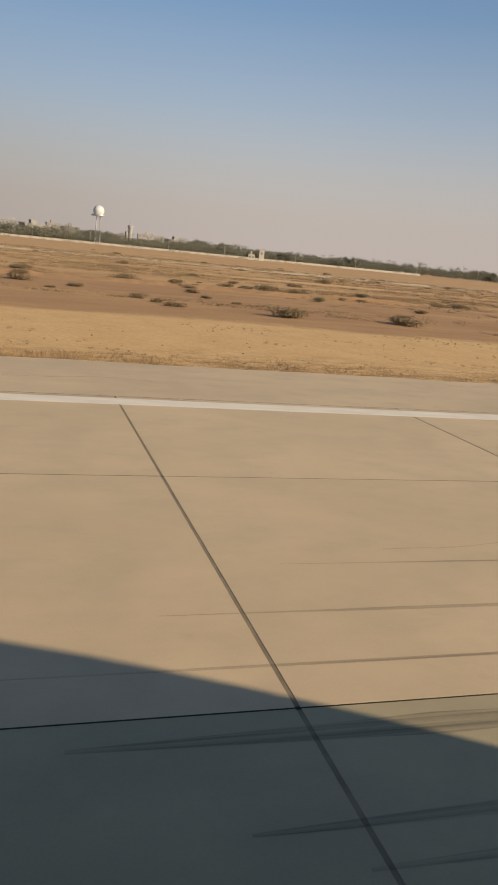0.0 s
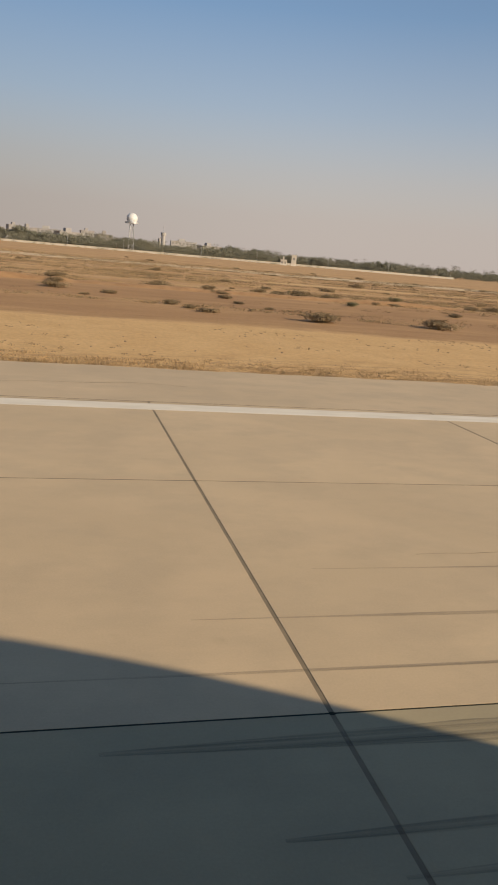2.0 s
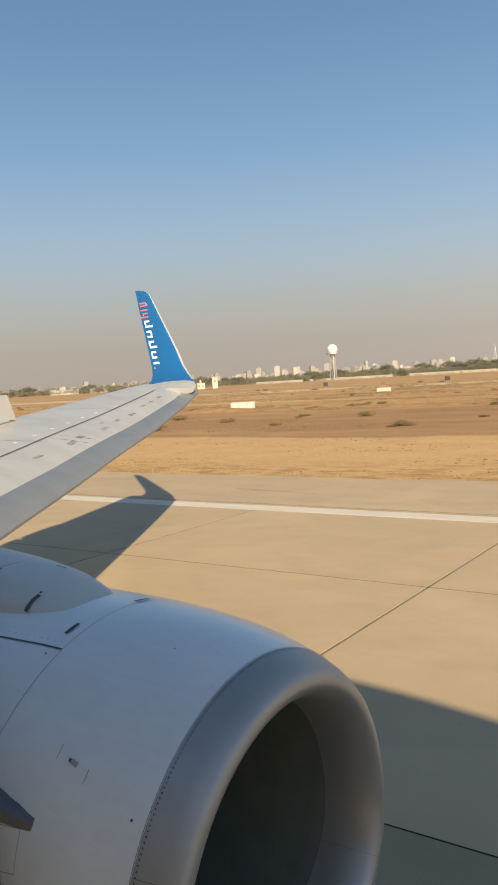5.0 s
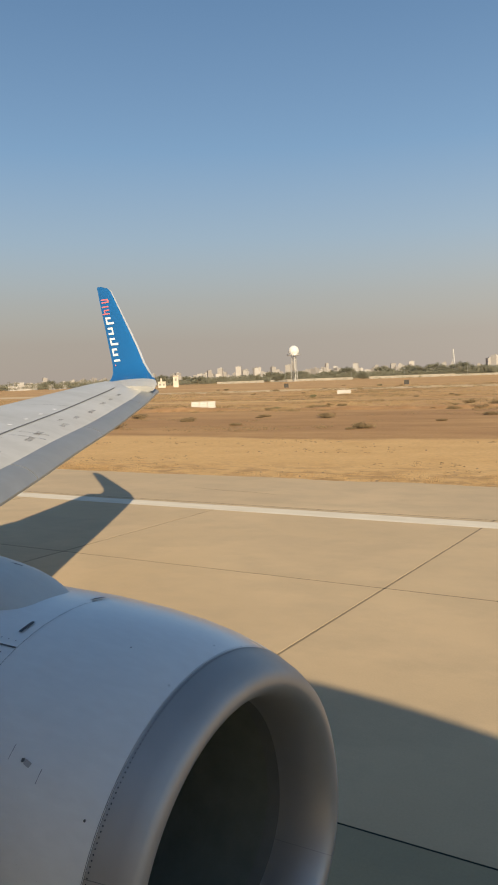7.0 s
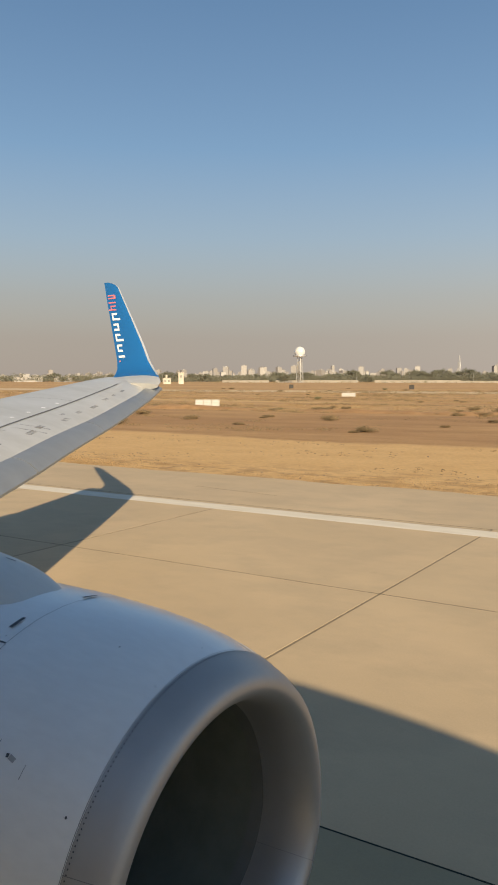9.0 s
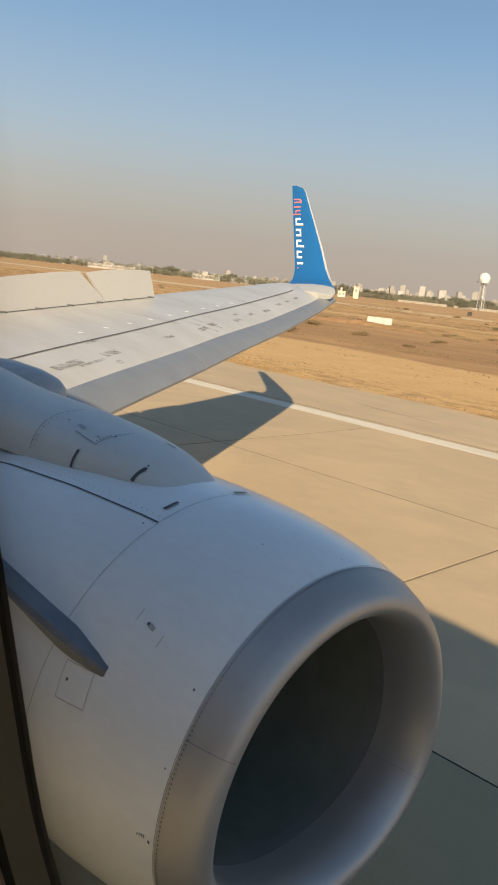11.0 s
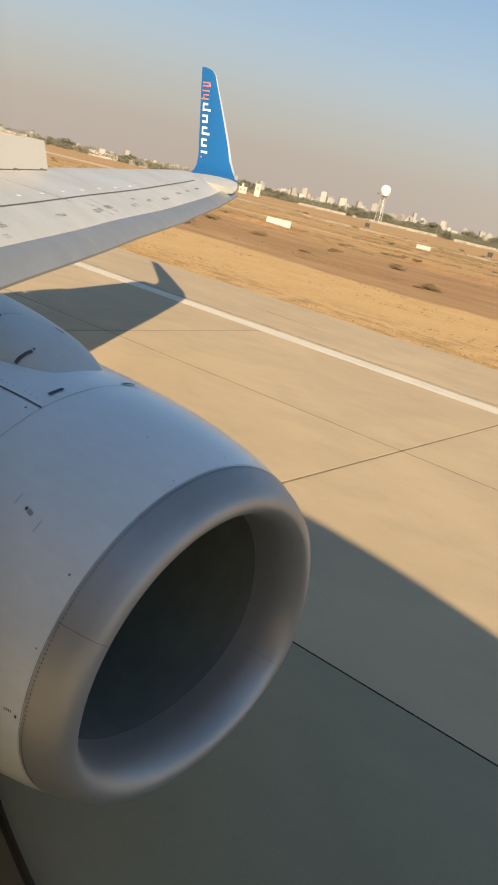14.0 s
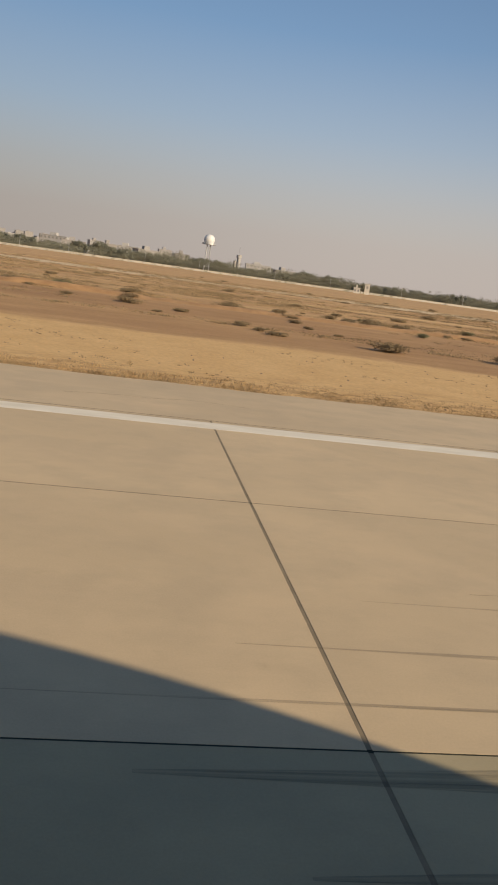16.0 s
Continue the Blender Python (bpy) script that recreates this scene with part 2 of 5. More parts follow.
RIM_FADE = rim_fade_material()
LINING = material("cabin_lining", (0.66, 0.63, 0.59), 0.8)
LINE_PAINT = mottled("runway_line_paint", (0.65, 0.58, 0.465), (0.77, 0.70, 0.58), 2.5, 0.8, 0.0, (0.3, 1, 1))
def rubber_material():
    """Broken film of tyre rubber through which the concrete shows."""
    m = material("tyre_rubber_film", (0.12, 0.105, 0.085), 0.9)
    n = Net(m)
    film = n.ramp(n.noise(3.0, 5, 0.7, (0.06, 5, 1)), [(0.36, grey(0.04)), (0.68, grey(0.46))])
    n.put(n.b.inputs["Alpha"], film)
    return m


RUBBER = rubber_material()
JOINT = mottled("joint_filler", (0.17, 0.13, 0.082), (0.26, 0.20, 0.125), 2.0, 0.9)
SEALANT = material("joint_sealant", (0.034, 0.034, 0.024), 1.0)
SEALANT.node_tree.nodes["Principled BSDF"].inputs["Specular IOR Level"].default_value = 0.1
STRAW = mottled("dry_grass_blades", (0.19, 0.125, 0.062), (0.35, 0.24, 0.125), 0.7, 0.9)
FIELD_STRAW = mottled("dry_field_grass_blades", (0.30, 0.205, 0.105), (0.37, 0.265, 0.14), 0.6, 0.9)
SCRUB = mottled("scrub_leaves", (0.155, 0.112, 0.06), (0.24, 0.172, 0.093), 1.2, 0.9)
SCRUB_GREEN = mottled("scrub_leaves_green", (0.12, 0.115, 0.06), (0.17, 0.155, 0.08), 1.2, 0.9)
# leaf colour paled and greyed: distance haze painted into it
HAZED_LEAF = mottled("hazed_tree_leaves", (0.12, 0.12, 0.087), (0.165, 0.163, 0.12), 0.3, 0.9)
BANK = mottled("turned_earth", (0.29, 0.16, 0.07), (0.41, 0.24, 0.112), 0.9, 0.95, 0.5)
BARK = mottled("bark", (0.12, 0.09, 0.06), (0.18, 0.14, 0.10), 3, 0.95)
# plasters dulled towards the horizon's tone, low contrast of haze put into the colour
PLASTER = mottled("hazed_cream_plaster", (0.27, 0.255, 0.243), (0.32, 0.30, 0.288), 0.3, 0.9)
PLASTER_PALE = mottled("hazed_pale_plaster", (0.33, 0.315, 0.30), (0.39, 0.372, 0.355), 0.3, 0.9)
PLASTER_TAN = mottled("hazed_tan_plaster", (0.25, 0.232, 0.218), (0.29, 0.27, 0.252), 0.3, 0.9)
def city_material():
    """Haze-toned plaster of many houses, each with a tone of its own and faint rows of openings."""
    m = material("hazed_city_plaster", (0.28, 0.265, 0.25), 0.9)
    n = Net(m)
    geo = n.t.nodes.new("ShaderNodeNewGeometry")
    tone = n.ramp(geo.outputs["Random Per Island"], [(0.0, (0.24, 0.225, 0.215)), (0.45, (0.29, 0.275, 0.262)), (0.8, (0.35, 0.335, 0.32)), (1.0, (0.43, 0.415, 0.40))])
    grain = n.ramp(n.noise(0.45, 3, 0.6, (1, 1, 1.6)), [(0.45, grey(0)), (0.6, grey(1))])
    n.color(n.mix(n.math("MULTIPLY", grain, 0.3), tone, (0.24, 0.225, 0.215)))
    return m


CITY = city_material()
# panes brought near the plaster's tone, haze painted in so they barely show
PANE = material("hazed_window_pane", (0.22, 0.21, 0.20), 0.4)
# duller copy of the whitewash, so the long wall stands out less
WALL_DIM = mottled("wall_dim_whitewash", (0.37, 0.335, 0.285), (0.46, 0.42, 0.36), 0.25, 0.9)
WALL_WHITE = mottled("wall_whitewash", (0.46, 0.42, 0.36), (0.56, 0.52, 0.45), 0.25, 0.9)
STEEL = material("galvanised_steel", (0.45, 0.45, 0.45), 0.5, 0.6)
DOME_WHITE = mottled("radome_white", (0.58, 0.58, 0.57), (0.63, 0.63, 0.62), 0.4, 0.6)
ROAD_DUST = mottled("perimeter_road_dust", (0.55, 0.41, 0.245), (0.63, 0.49, 0.32), 0.1, 0.95)
SIGN_WHITE = mottled("sign_white", (0.40, 0.385, 0.36), (0.46, 0.445, 0.42), 2, 0.7)
BOX_DARK = material("marker_dark", (0.05, 0.045, 0.04), 0.8)


# ---- mesh helpers ----
def mesh_of(name, bm, mat, smooth=True):
    me = bpy.data.meshes.new(name)
    bmesh.ops.recalc_face_normals(bm, faces=bm.faces)
    bm.to_mesh(me)
    bm.free()
    for m in (mat if isinstance(mat, (list, tuple)) else (mat,)):
        me.materials.append(m)
    if smooth:
        me.polygons.foreach_set("use_smooth", [True] * len(me.polygons))
        me.set_sharp_from_angle(angle=radians(38))
    return me


def part(name, bm, mat, parent=None, label="", smooth=True):
    ob = new(name, mesh_of(name, bm, mat, smooth))
    ob.parent = parent
    if label:
        ob["label"] = label
    return ob


def thing(name, place=(0, 0, 0), turn=0.0, **tags):
    ob = new(name)
    ob.empty_display_size = 0.3
    ob.matrix_basis = pose(*place, 0, 0, turn)
    return tagged(ob, **tags)


def loft(bm, rings, closed=True, caps=False):
    """Skin through rings of equal length."""
    vs = [[bm.verts.new(p) for p in r] for r in rings]
    k = len(vs[0])
    for a, b in zip(vs, vs[1:]):
        for i in range(k if closed else k - 1):
            j = (i + 1) % k
            bm.faces.new((a[i], a[j], b[j], b[i]))
    if caps:
        bm.faces.new(vs[0])
        bm.faces.new(vs[-1])
    return vs


def box(bm, x0, x1, y0, y1, z0, z1, bevel=0.0):
    vs = [bm.verts.new((x, y, z)) for x in (x0, x1) for y in (y0, y1) for z in (z0, z1)]
    fs = [bm.faces.new([vs[i] for i in q]) for q in ((0, 1, 3, 2), (4, 6, 7, 5), (0, 4, 5, 1), (2, 3, 7, 6), (0, 2, 6, 4), (1, 5, 7, 3))]
    if bevel:
        edges = list({e for f in fs for e in f.edges})
        bmesh.ops.bevel(bm, geom=edges, offset=bevel, segments=2, affect="EDGES", profile=0.5)
    return bm


def tube(bm, a, b, r0, r1, k=10, caps=True):
    a, b = Vector(a), Vector(b)
    q = (b - a).to_track_quat("Z", "Y")
    ring = lambda c, r: [c + q @ Vector((r * math.cos(2 * math.pi * i / k), r * math.sin(2 * math.pi * i / k), 0)) for i in range(k)]
    loft(bm, [ring(a, r0), ring(b, r1)], True, caps)
    return bm


def lerp(a, b, t):
    return a + (b - a) * t


def table(x, rows):
    """Straight-line reading of a small table of (x, value)."""
    for (a, u), (b, v) in zip(rows, rows[1:]):
        if a <= x <= b:
            return lerp(u, v, (x - a) / (b - a))
    return rows[0][1] if x < rows[0][0] else rows[-1][1]


def smooth_table(x, rows):
    for (a, u), (b, v) in zip(rows, rows[1:]):
        if a <= x <= b:
            t = (x - a) / (b - a)
            return lerp(u, v, t * t * (3 - 2 * t))
    return rows[0][1] if x < rows[0][0] else rows[-1][1]


# ---- ground ----
LANE = 7.22
J1 = 7.62                      # first joint beyond the aircraft
ROW = 8.0
ROW0 = -5.55
EDGE_IN, EDGE_OUT = J1 + 2 * LANE, 28.1
LINE_Y = 21.38

bm = bmesh.new()
XS = [-4200, -900, -250, -90, -40, 0, 40, 90, 250, 900, 4200]
YS = [-4200, -600, -40, 27.0, 60, 150, 400, 1200, 4200]
gv = [[bm.verts.new((x, y, -0.05)) for x in XS] for y in YS]
for j in range(len(YS) - 1):
    for i in range(len(XS) - 1):
        bm.faces.new((gv[j][i], gv[j][i + 1], gv[j + 1][i + 1], gv[j + 1][i]))
ground = tagged(part("ground", bm, SOIL, None, "", False), "dry reddish sandy airfield soil beside the runway", "ground", kind="structure")

bm = bmesh.new()
box(bm, -1500, 1500, -23, EDGE_IN - 0.01, -0.049, -0.004)
runway = tagged(part("runway", bm, JOINT, None, "", False), "wide tan concrete runway of square slabs with dark joints", "runway", kind="structure")

bm = bmesh.new()
# ragged outer edge of the shoulder
xs = [-1500 + 60 * i for i in range(24)] + [-60 + 0.5 * i for i in range(241)] + [120 + 60 * i for i in range(24)]
outer = []
for x in xs:
    w = 0.28 * noise.noise((x * 0.35, 3.1, 0)) + 0.14 * noise.noise((x * 1.7, 9.0, 0)) if -61 < x < 61 else 0
    outer.append(EDGE_OUT + w)
top_in = [bm.verts.new((x, EDGE_IN + 0.012, -0.002)) for x in xs]
top_out = [bm.verts.new((x, y, -0.004)) for x, y in zip(xs, outer)]
low_out = [bm.verts.new((x, y + 0.02, -0.06)) for x, y in zip(xs, outer)]
low_in = [bm.verts.new((x, EDGE_IN + 0.012, -0.06)) for x in xs]
for i in range(len(xs) - 1):
    for a, b in ((top_in, top_out), (top_out, low_out), (low_in, top_in)):
        bm.faces.new((a[i], a[i + 1], b[i + 1], b[i]))
shoulder = tagged(part("shoulder", bm, SHOULDER, None, "", False), "dusty paved runway shoulder with a ragged sandy edge", "pavement", kind="structure")

bm = bmesh.new()
box(bm, -1500, 1500, LINE_Y - 0.40, LINE_Y + 0.38, 0.003, 0.006)
tagged(part("runway_edge_line", bm, LINE_PAINT, None, "", False), "worn white painted line along the runway edge", "road marking", kind="structure")

bm = bmesh.new()
for y in (J1, J1 + LANE, EDGE_IN):
    bm = bmesh.new()
    box(bm, -300, 200, y - 0.023, y + 0.023, -0.0035, -0.0012)
    tagged(part("joint_sealant", bm, SEALANT, None, "", False), "black rubber sealant in the joint between slab lanes", "joint", kind="structure")

# tyre rubber laid along the runway, ahead of the window
def tyre_mark(x0, x1, y0, y1):
    bm = bmesh.new()
    n = 24
    low, top = [], []
    for i in range(n + 1):
        x = lerp(x0, x1, i / n)
        w = (y1 - y0) * 0.5 * min(1, 4.0 * i / n + 0.15) * (1 + 0.2 * noise.noise((x * 1.3, y0, 0)))
        m = (y0 + y1) / 2
        low.append(bm.verts.new((x, m - w, 0.004))), top.append(bm.verts.new((x, m + w, 0.004)))
    for i in range(n):
        bm.faces.new((low[i], low[i + 1], top[i + 1], top[i]))
    return tagged(part("tyre_mark", bm, RUBBER, None, "", False), "grey streak of tyre rubber on the concrete", "tyre mark", "tyre marks on the runway", "structure")


for x0, y0, y1 in ((0.4, 7.08, 7.40), (-0.9, 8.33, 8.39), (1.6, 6.02, 6.26), (2.3, 5.60, 5.82), (1.5, 9.46, 9.54), (3.3, 10.84, 10.90)):
    tyre_mark(x0, 16, y0, y1)


def crack(pts, w):
    """A fine wandering crack through the concrete."""
    bm = bmesh.new()
    L, R = [], []
    for (x0, y0), (x1, y1) in zip(pts, pts[1:]):
        for i in range(14):
            t = i / 14
            x, y = lerp(x0, x1, t), lerp(y0, y1, t)
            y += 0.22 * noise.noise((x * 0.5, pts[0][1], 1.0)) + 0.05 * noise.noise((x * 4.0, pts[0][1], 2.0))
            ww = w * (0.4 + 0.9 * abs(noise.noise((x * 1.3, y, 5.0))))
            L.append(bm.verts.new((x, y - ww, 0.0042))), R.append(bm.verts.new((x, y + ww, 0.0042)))
    for i in range(len(L) - 1):
        bm.faces.new((L[i], L[i + 1], R[i + 1], R[i]))
    tagged(part("crack", bm, JOINT, None, "", False), "fine dark crack wandering across the concrete", "crack", "cracks in the runway", "structure")


for x0, x1 in ((-34, -25), (-21, -13.5), (-12, -4), (-1, 5), (9, 16)):          # broken edge behind the painted line
    crack([(x0, LINE_Y + 0.47), (x1, LINE_Y + 0.45)], 0.016)
crack([(5.0, 11.2), (7.5, 11.7), (11.0, 11.3)], 0.008)
crack([(-1.5, 24.2), (2.0, 24.9), (4.0, 24.5)], 0.02)
crack([(-17.0, 24.8), (-13.0, 24.2)], 0.025)

bm = bmesh.new()
for k in range(-40, 41):
    x0, x1 = k * 60, k * 60 + 60
    vs = [bm.verts.new((x, y, -0.035)) for x, y in ((x0, 205), (x1, 205), (x1, 238), (x0, 238))]
    bm.faces.new(vs)
bmesh.ops.remove_doubles(bm, verts=bm.verts, dist=0.01)
tagged(part("perimeter_road", bm, ROAD_DUST, None, "", False), "pale dusty perimeter track across the airfield", "road", kind="structure")


# ---- the airliner ----
airliner = thing("airliner", (0, 0, 0), 0, label="white twin-jet airliner with a blue winglet standing on the runway", category="airliner")

# fuselage: (x, radius, height of centre)
NOSE0, NOSE_L = 2.78, 9.19
WIN_X0, WIN_X1, WIN_Z0, WIN_Z1 = -0.42, 0.30, 3.36, 4.20


def hull_section(x, inset=0.0, k=72):
    t = min(0.999, max(0.0, (x - NOSE0) / NOSE_L))
    s = min(1.0, max(0.0, (-12 - x) / 15.5))
    r = 1.9 * (1 - t ** 3.23) ** 1.09 * (1 - 0.87 * s ** 1.6) + 0.01 - inset
    r = max(r, 0.008)
    zc = 3.93 - 1.65 * t ** 2.5 + 1.0 * s ** 1.6
    out = []
    for i in range(k):
        a = 2 * math.pi * i / k
        y, z = r * math.sin(a), r * math.cos(a)
        if z < 0:
            z *= 1.0 + 0.36 * (-z / max(r, 0.01))          # deeper lower lobe
        out.append((x, y, zc + z))
    return out


# further window openings, out of view, added to let light into the cabin
PANES = [-0.04 + 0.508 * i for i in range(-14, 15) if i not in (-1, 0, 1)]


def hull_shell(inset):
    bm = bmesh.new()
    xs = sorted({-27.5 + 1.1 * i for i in range(14)} | {-12, -9, WIN_X0, WIN_X1} | {3 + 0.4 * i for i in range(22)} | {11.6, 11.8, 11.9, 11.96} | {x + s for x in PANES for s in (-0.13, 0.13)})
    loft(bm, [hull_section(x, inset) for x in xs], True, True)
    gone = []
    for f in bm.faces:
        c = f.calc_center_median()
        if WIN_X0 < c.x < WIN_X1 and WIN_Z0 < c.z < WIN_Z1 and c.y > 0:
            gone.append(f)
        elif any(abs(c.x - x) < 0.13 for x in PANES) and 3.6 < c.z < 4.1:
            gone.append(f)
    bmesh.ops.delete(bm, geom=gone, context="FACES")
    return bm


hull = hull_shell(0.0)
# faces below the waist get the dark tone that cuts bounced light
for f in hull.faces:
    f.material_index = 1 if f.calc_center_median().z < 3.0 else 0
fuselage = part("fuselage", hull, [HULL_PAINT, BELLY_DARK], airliner, "white painted metal hull, unseen belly darkened to cut bounce light")
part("cabin_lining", hull_shell(0.03), LINING, fuselage, "dull grey inner lining")


def rounded_rect(hx, hz, r, k=8):
    pts = []
    for cx, cz, a0 in ((hx - r, hz - r, 0), (-hx + r, hz - r, 90), (-hx + r, -hz + r, 180), (hx - r, -hz + r, 270)):
        for i in range(k + 1):
            a = radians(a0 + 90 * i / k)
            pts.append((cx + r * math.cos(a), cz + r * math.sin(a)))
    return pts


bm = bmesh.new()
WCX, WCZ = -0.037, 3.795
inner = rounded_rect(0.165, 0.29, 0.155, 14)
mid = rounded_rect(0.177, 0.302, 0.16, 14)
outer = rounded_rect(0.46, 0.56, 0.05, 14)
lean = lambda z: 1.836 - 0.20 * (z - 3.85)
ring = lambda pts, dy: [(WCX + a, lean(WCZ + b) + dy, WCZ + b) for a, b in pts]
back = rounded_rect(0.196, 0.321, 0.17, 14)
loft(bm, [ring(outer, -0.010), ring(back, -0.010), ring(back, 0.010), ring(outer, 0.010), ring(outer, -0.010)])
window_frame = part("window_frame", bm, TRIM, airliner, "pale brownish cabin window surround")
bm = bmesh.new()
lipped = rounded_rect(0.184, 0.309, 0.163, 14)
loft(bm, [ring(lipped, -0.009), ring(mid, -0.006), ring(inner, 0.0), ring(mid, 0.004), ring(lipped, 0.0075)])
part("gasket", bm, GASKET, window_frame, "olive-grey rubber gasket")
bm = bmesh.new()
loft(bm, [ring(back, -0.0085), ring(lipped, -0.004), ring(lipped, 0.0074), ring(back, 0.0085)])
part("groove", bm, GROOVE, window_frame, "black groove round the gasket")

# dark fade painted along the pane's rim, standing in for its blurred, shaded edge
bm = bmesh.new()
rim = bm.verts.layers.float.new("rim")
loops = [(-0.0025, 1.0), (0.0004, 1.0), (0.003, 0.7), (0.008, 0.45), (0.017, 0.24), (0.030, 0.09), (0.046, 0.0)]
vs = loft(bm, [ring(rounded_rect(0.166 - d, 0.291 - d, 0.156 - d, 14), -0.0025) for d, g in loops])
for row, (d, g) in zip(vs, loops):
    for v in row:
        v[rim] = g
part("pane_rim_fade", bm, RIM_FADE, window_frame, "dark fade on the pane's rim, imitating a blurred edge")

# nacelle
EY, EZ = 4.70, 1.51
OUTER = [(-1.935, 0.89), (-1.943, 0.918), (-1.96, 0.948), (-2.02, 0.988), (-2.12, 1.03), (-2.22, 1.066), (-2.35, 1.100), (-2.52, 1.132), (-2.75, 1.160), (-3.1, 1.183), (-3.7, 1.193),
         (-4.4, 1.16), (-5.0, 1.07), (-5.5, 0.98)]


def nac_r(x):
    return table(-x, [(-a, b) for a, b in OUTER])


def around(x, r, deg):
    """A point round the engine's axis; 0 degrees is up, negative is towards the fuselage."""
    a = radians(deg)
    dy, dz = r * math.sin(a), r * math.cos(a)
    if dy > 0:
        dy *= 1.0 - 0.045 * (dy / r) ** 2
    if dz < 0:
        dz *= 0.765 - 0.06 * min(1, max(0, (0.89 - r) / 0.1))          # flattened underside, thicker at the lip
    return (x, EY + dy, EZ + dz)


def ring_at(x, r, k=96):
    return [around(x, r, 360 * i / k) for i in range(k)]


bm = bmesh.new()
loft(bm, [ring_at(x, r) for x, r in OUTER[4:]])
loft(bm, [ring_at(-5.5, 0.98), ring_at(-5.48, 0.92), ring_at(-4.9, 0.90)])
engine = part("engine_cowl", bm, COWL_PAINT, airliner, "white enamelled engine cowl with panel seams")
bm = bmesh.new()
lip = [(-2.118, 1.0305), (-2.02, 0.988), (-1.96, 0.948), (-1.943, 0.918), (-1.935, 0.89), (-1.94, 0.868), (-1.955, 0.846), (-1.98, 0.827), (-2.015, 0.811), (-2.06, 0.798), (-2.105, 0.79), (-2.15, 0.785), (-2.20, 0.781), (-2.245, 0.778)]
loft(bm, [ring_at(x, r) for x, r in lip])
lip_ob = part("inlet_lip", bm, LIP_METAL, engine, "satin bare metal inlet lip")
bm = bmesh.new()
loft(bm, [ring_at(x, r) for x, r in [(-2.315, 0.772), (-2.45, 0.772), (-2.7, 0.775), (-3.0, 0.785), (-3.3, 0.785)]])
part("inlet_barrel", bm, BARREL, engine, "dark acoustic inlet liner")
# added ring, standing in for the soft falloff of light behind the lip
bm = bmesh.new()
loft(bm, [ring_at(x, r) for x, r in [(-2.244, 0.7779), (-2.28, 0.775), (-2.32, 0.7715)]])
part("throat_fade_ring", bm, THROAT_FADE, engine, "grey ring softening the lip's shading into the liner")
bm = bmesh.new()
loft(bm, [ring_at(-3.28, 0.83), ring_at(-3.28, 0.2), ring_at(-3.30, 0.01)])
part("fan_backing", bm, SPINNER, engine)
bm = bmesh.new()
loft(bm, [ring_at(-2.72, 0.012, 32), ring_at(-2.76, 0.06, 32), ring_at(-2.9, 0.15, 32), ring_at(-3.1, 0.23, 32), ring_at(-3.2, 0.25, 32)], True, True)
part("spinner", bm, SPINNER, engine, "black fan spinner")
blade = None
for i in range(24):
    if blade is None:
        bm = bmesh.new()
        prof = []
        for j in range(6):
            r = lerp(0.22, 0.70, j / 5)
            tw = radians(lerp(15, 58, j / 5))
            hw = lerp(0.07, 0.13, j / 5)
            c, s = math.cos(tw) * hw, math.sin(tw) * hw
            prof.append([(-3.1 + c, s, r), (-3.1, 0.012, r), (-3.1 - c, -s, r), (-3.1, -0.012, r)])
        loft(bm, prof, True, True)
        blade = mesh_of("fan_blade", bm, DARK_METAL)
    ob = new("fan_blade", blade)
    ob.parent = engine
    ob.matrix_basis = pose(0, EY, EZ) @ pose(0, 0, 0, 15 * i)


def ribbon(pts, w, lift=0.004):
    """A thin raised strip over the cowl through (x, degrees) points."""
    bm = bmesh.new()
    P = [Vector(around(x, nac_r(x) + lift, a)) for x, a in pts]
    N = [Vector((0, p.y - EY, p.z - EZ)).normalized() for p in P]
    L, R = [], []
    for i, p in enumerate(P):
        d = (P[min(i + 1, len(P) - 1)] - P[max(i - 1, 0)]).normalized()
        s = d.cross(N[i]).normalized() * w * 0.5
        L.append(bm.verts.new(p - s)), R.append(bm.verts.new(p + s))
    for i in range(len(P) - 1):
        bm.faces.new((L[i], L[i + 1], R[i + 1], R[i]))
    return bm


def arc(x, a0, a1, n=40):
    return [(x, lerp(a0, a1, i / n)) for i in range(n + 1)]


part("cowl_seam", ribbon(arc(-2.955, -122, 60), 0.003), SEAM_FAINT, engine, "dark hairline seam")
part("cowl_seam", ribbon(arc(-2.122, -150, 120, 80), 0.003), SEAM_FAINT, engine, "dark hairline seam")
part("cowl_seam", ribbon([(lerp(-2.96, -5.3, i / 20), lerp(-22.6, -26.5, i / 20)) for i in range(21)], 0.010), SEAM, engine, "dark latch seam")
part("cowl_seam", ribbon([(lerp(-2.95, -5.3, i / 20), -119 - 3 * i / 20) for i in range(21)], 0.008), SEAM, engine, "dark hairline seam")


def slot(x0, a0, x1, a1, w):
    part("vent_slot", ribbon([(lerp(x0, x1, i / 6), lerp(a0, a1, i / 6)) for i in range(7)], w, 0.006), LOUVRE if w > 0.015 else STRAKE, engine, "small dark vent slot")


slot(-3.03, -17.8, -3.03, -13.2, 0.024)
slot(-2.98, 4.5, -2.98, 9.5, 0.022)
slot(-2.538, -46.0, -2.524, -45.9, 0.017)
part("latch_plate", ribbon([(-2.522 + 0.008 * i, -46.0 - 0.12 * i) for i in range(5)], 0.022, 0.003), FAIRING, engine, "small grey latch plate")
slot(-2.60, -43.4, -2.60, -46.6, 0.003)
slot(-2.43, -46.3, -2.43, -49.4, 0.003)


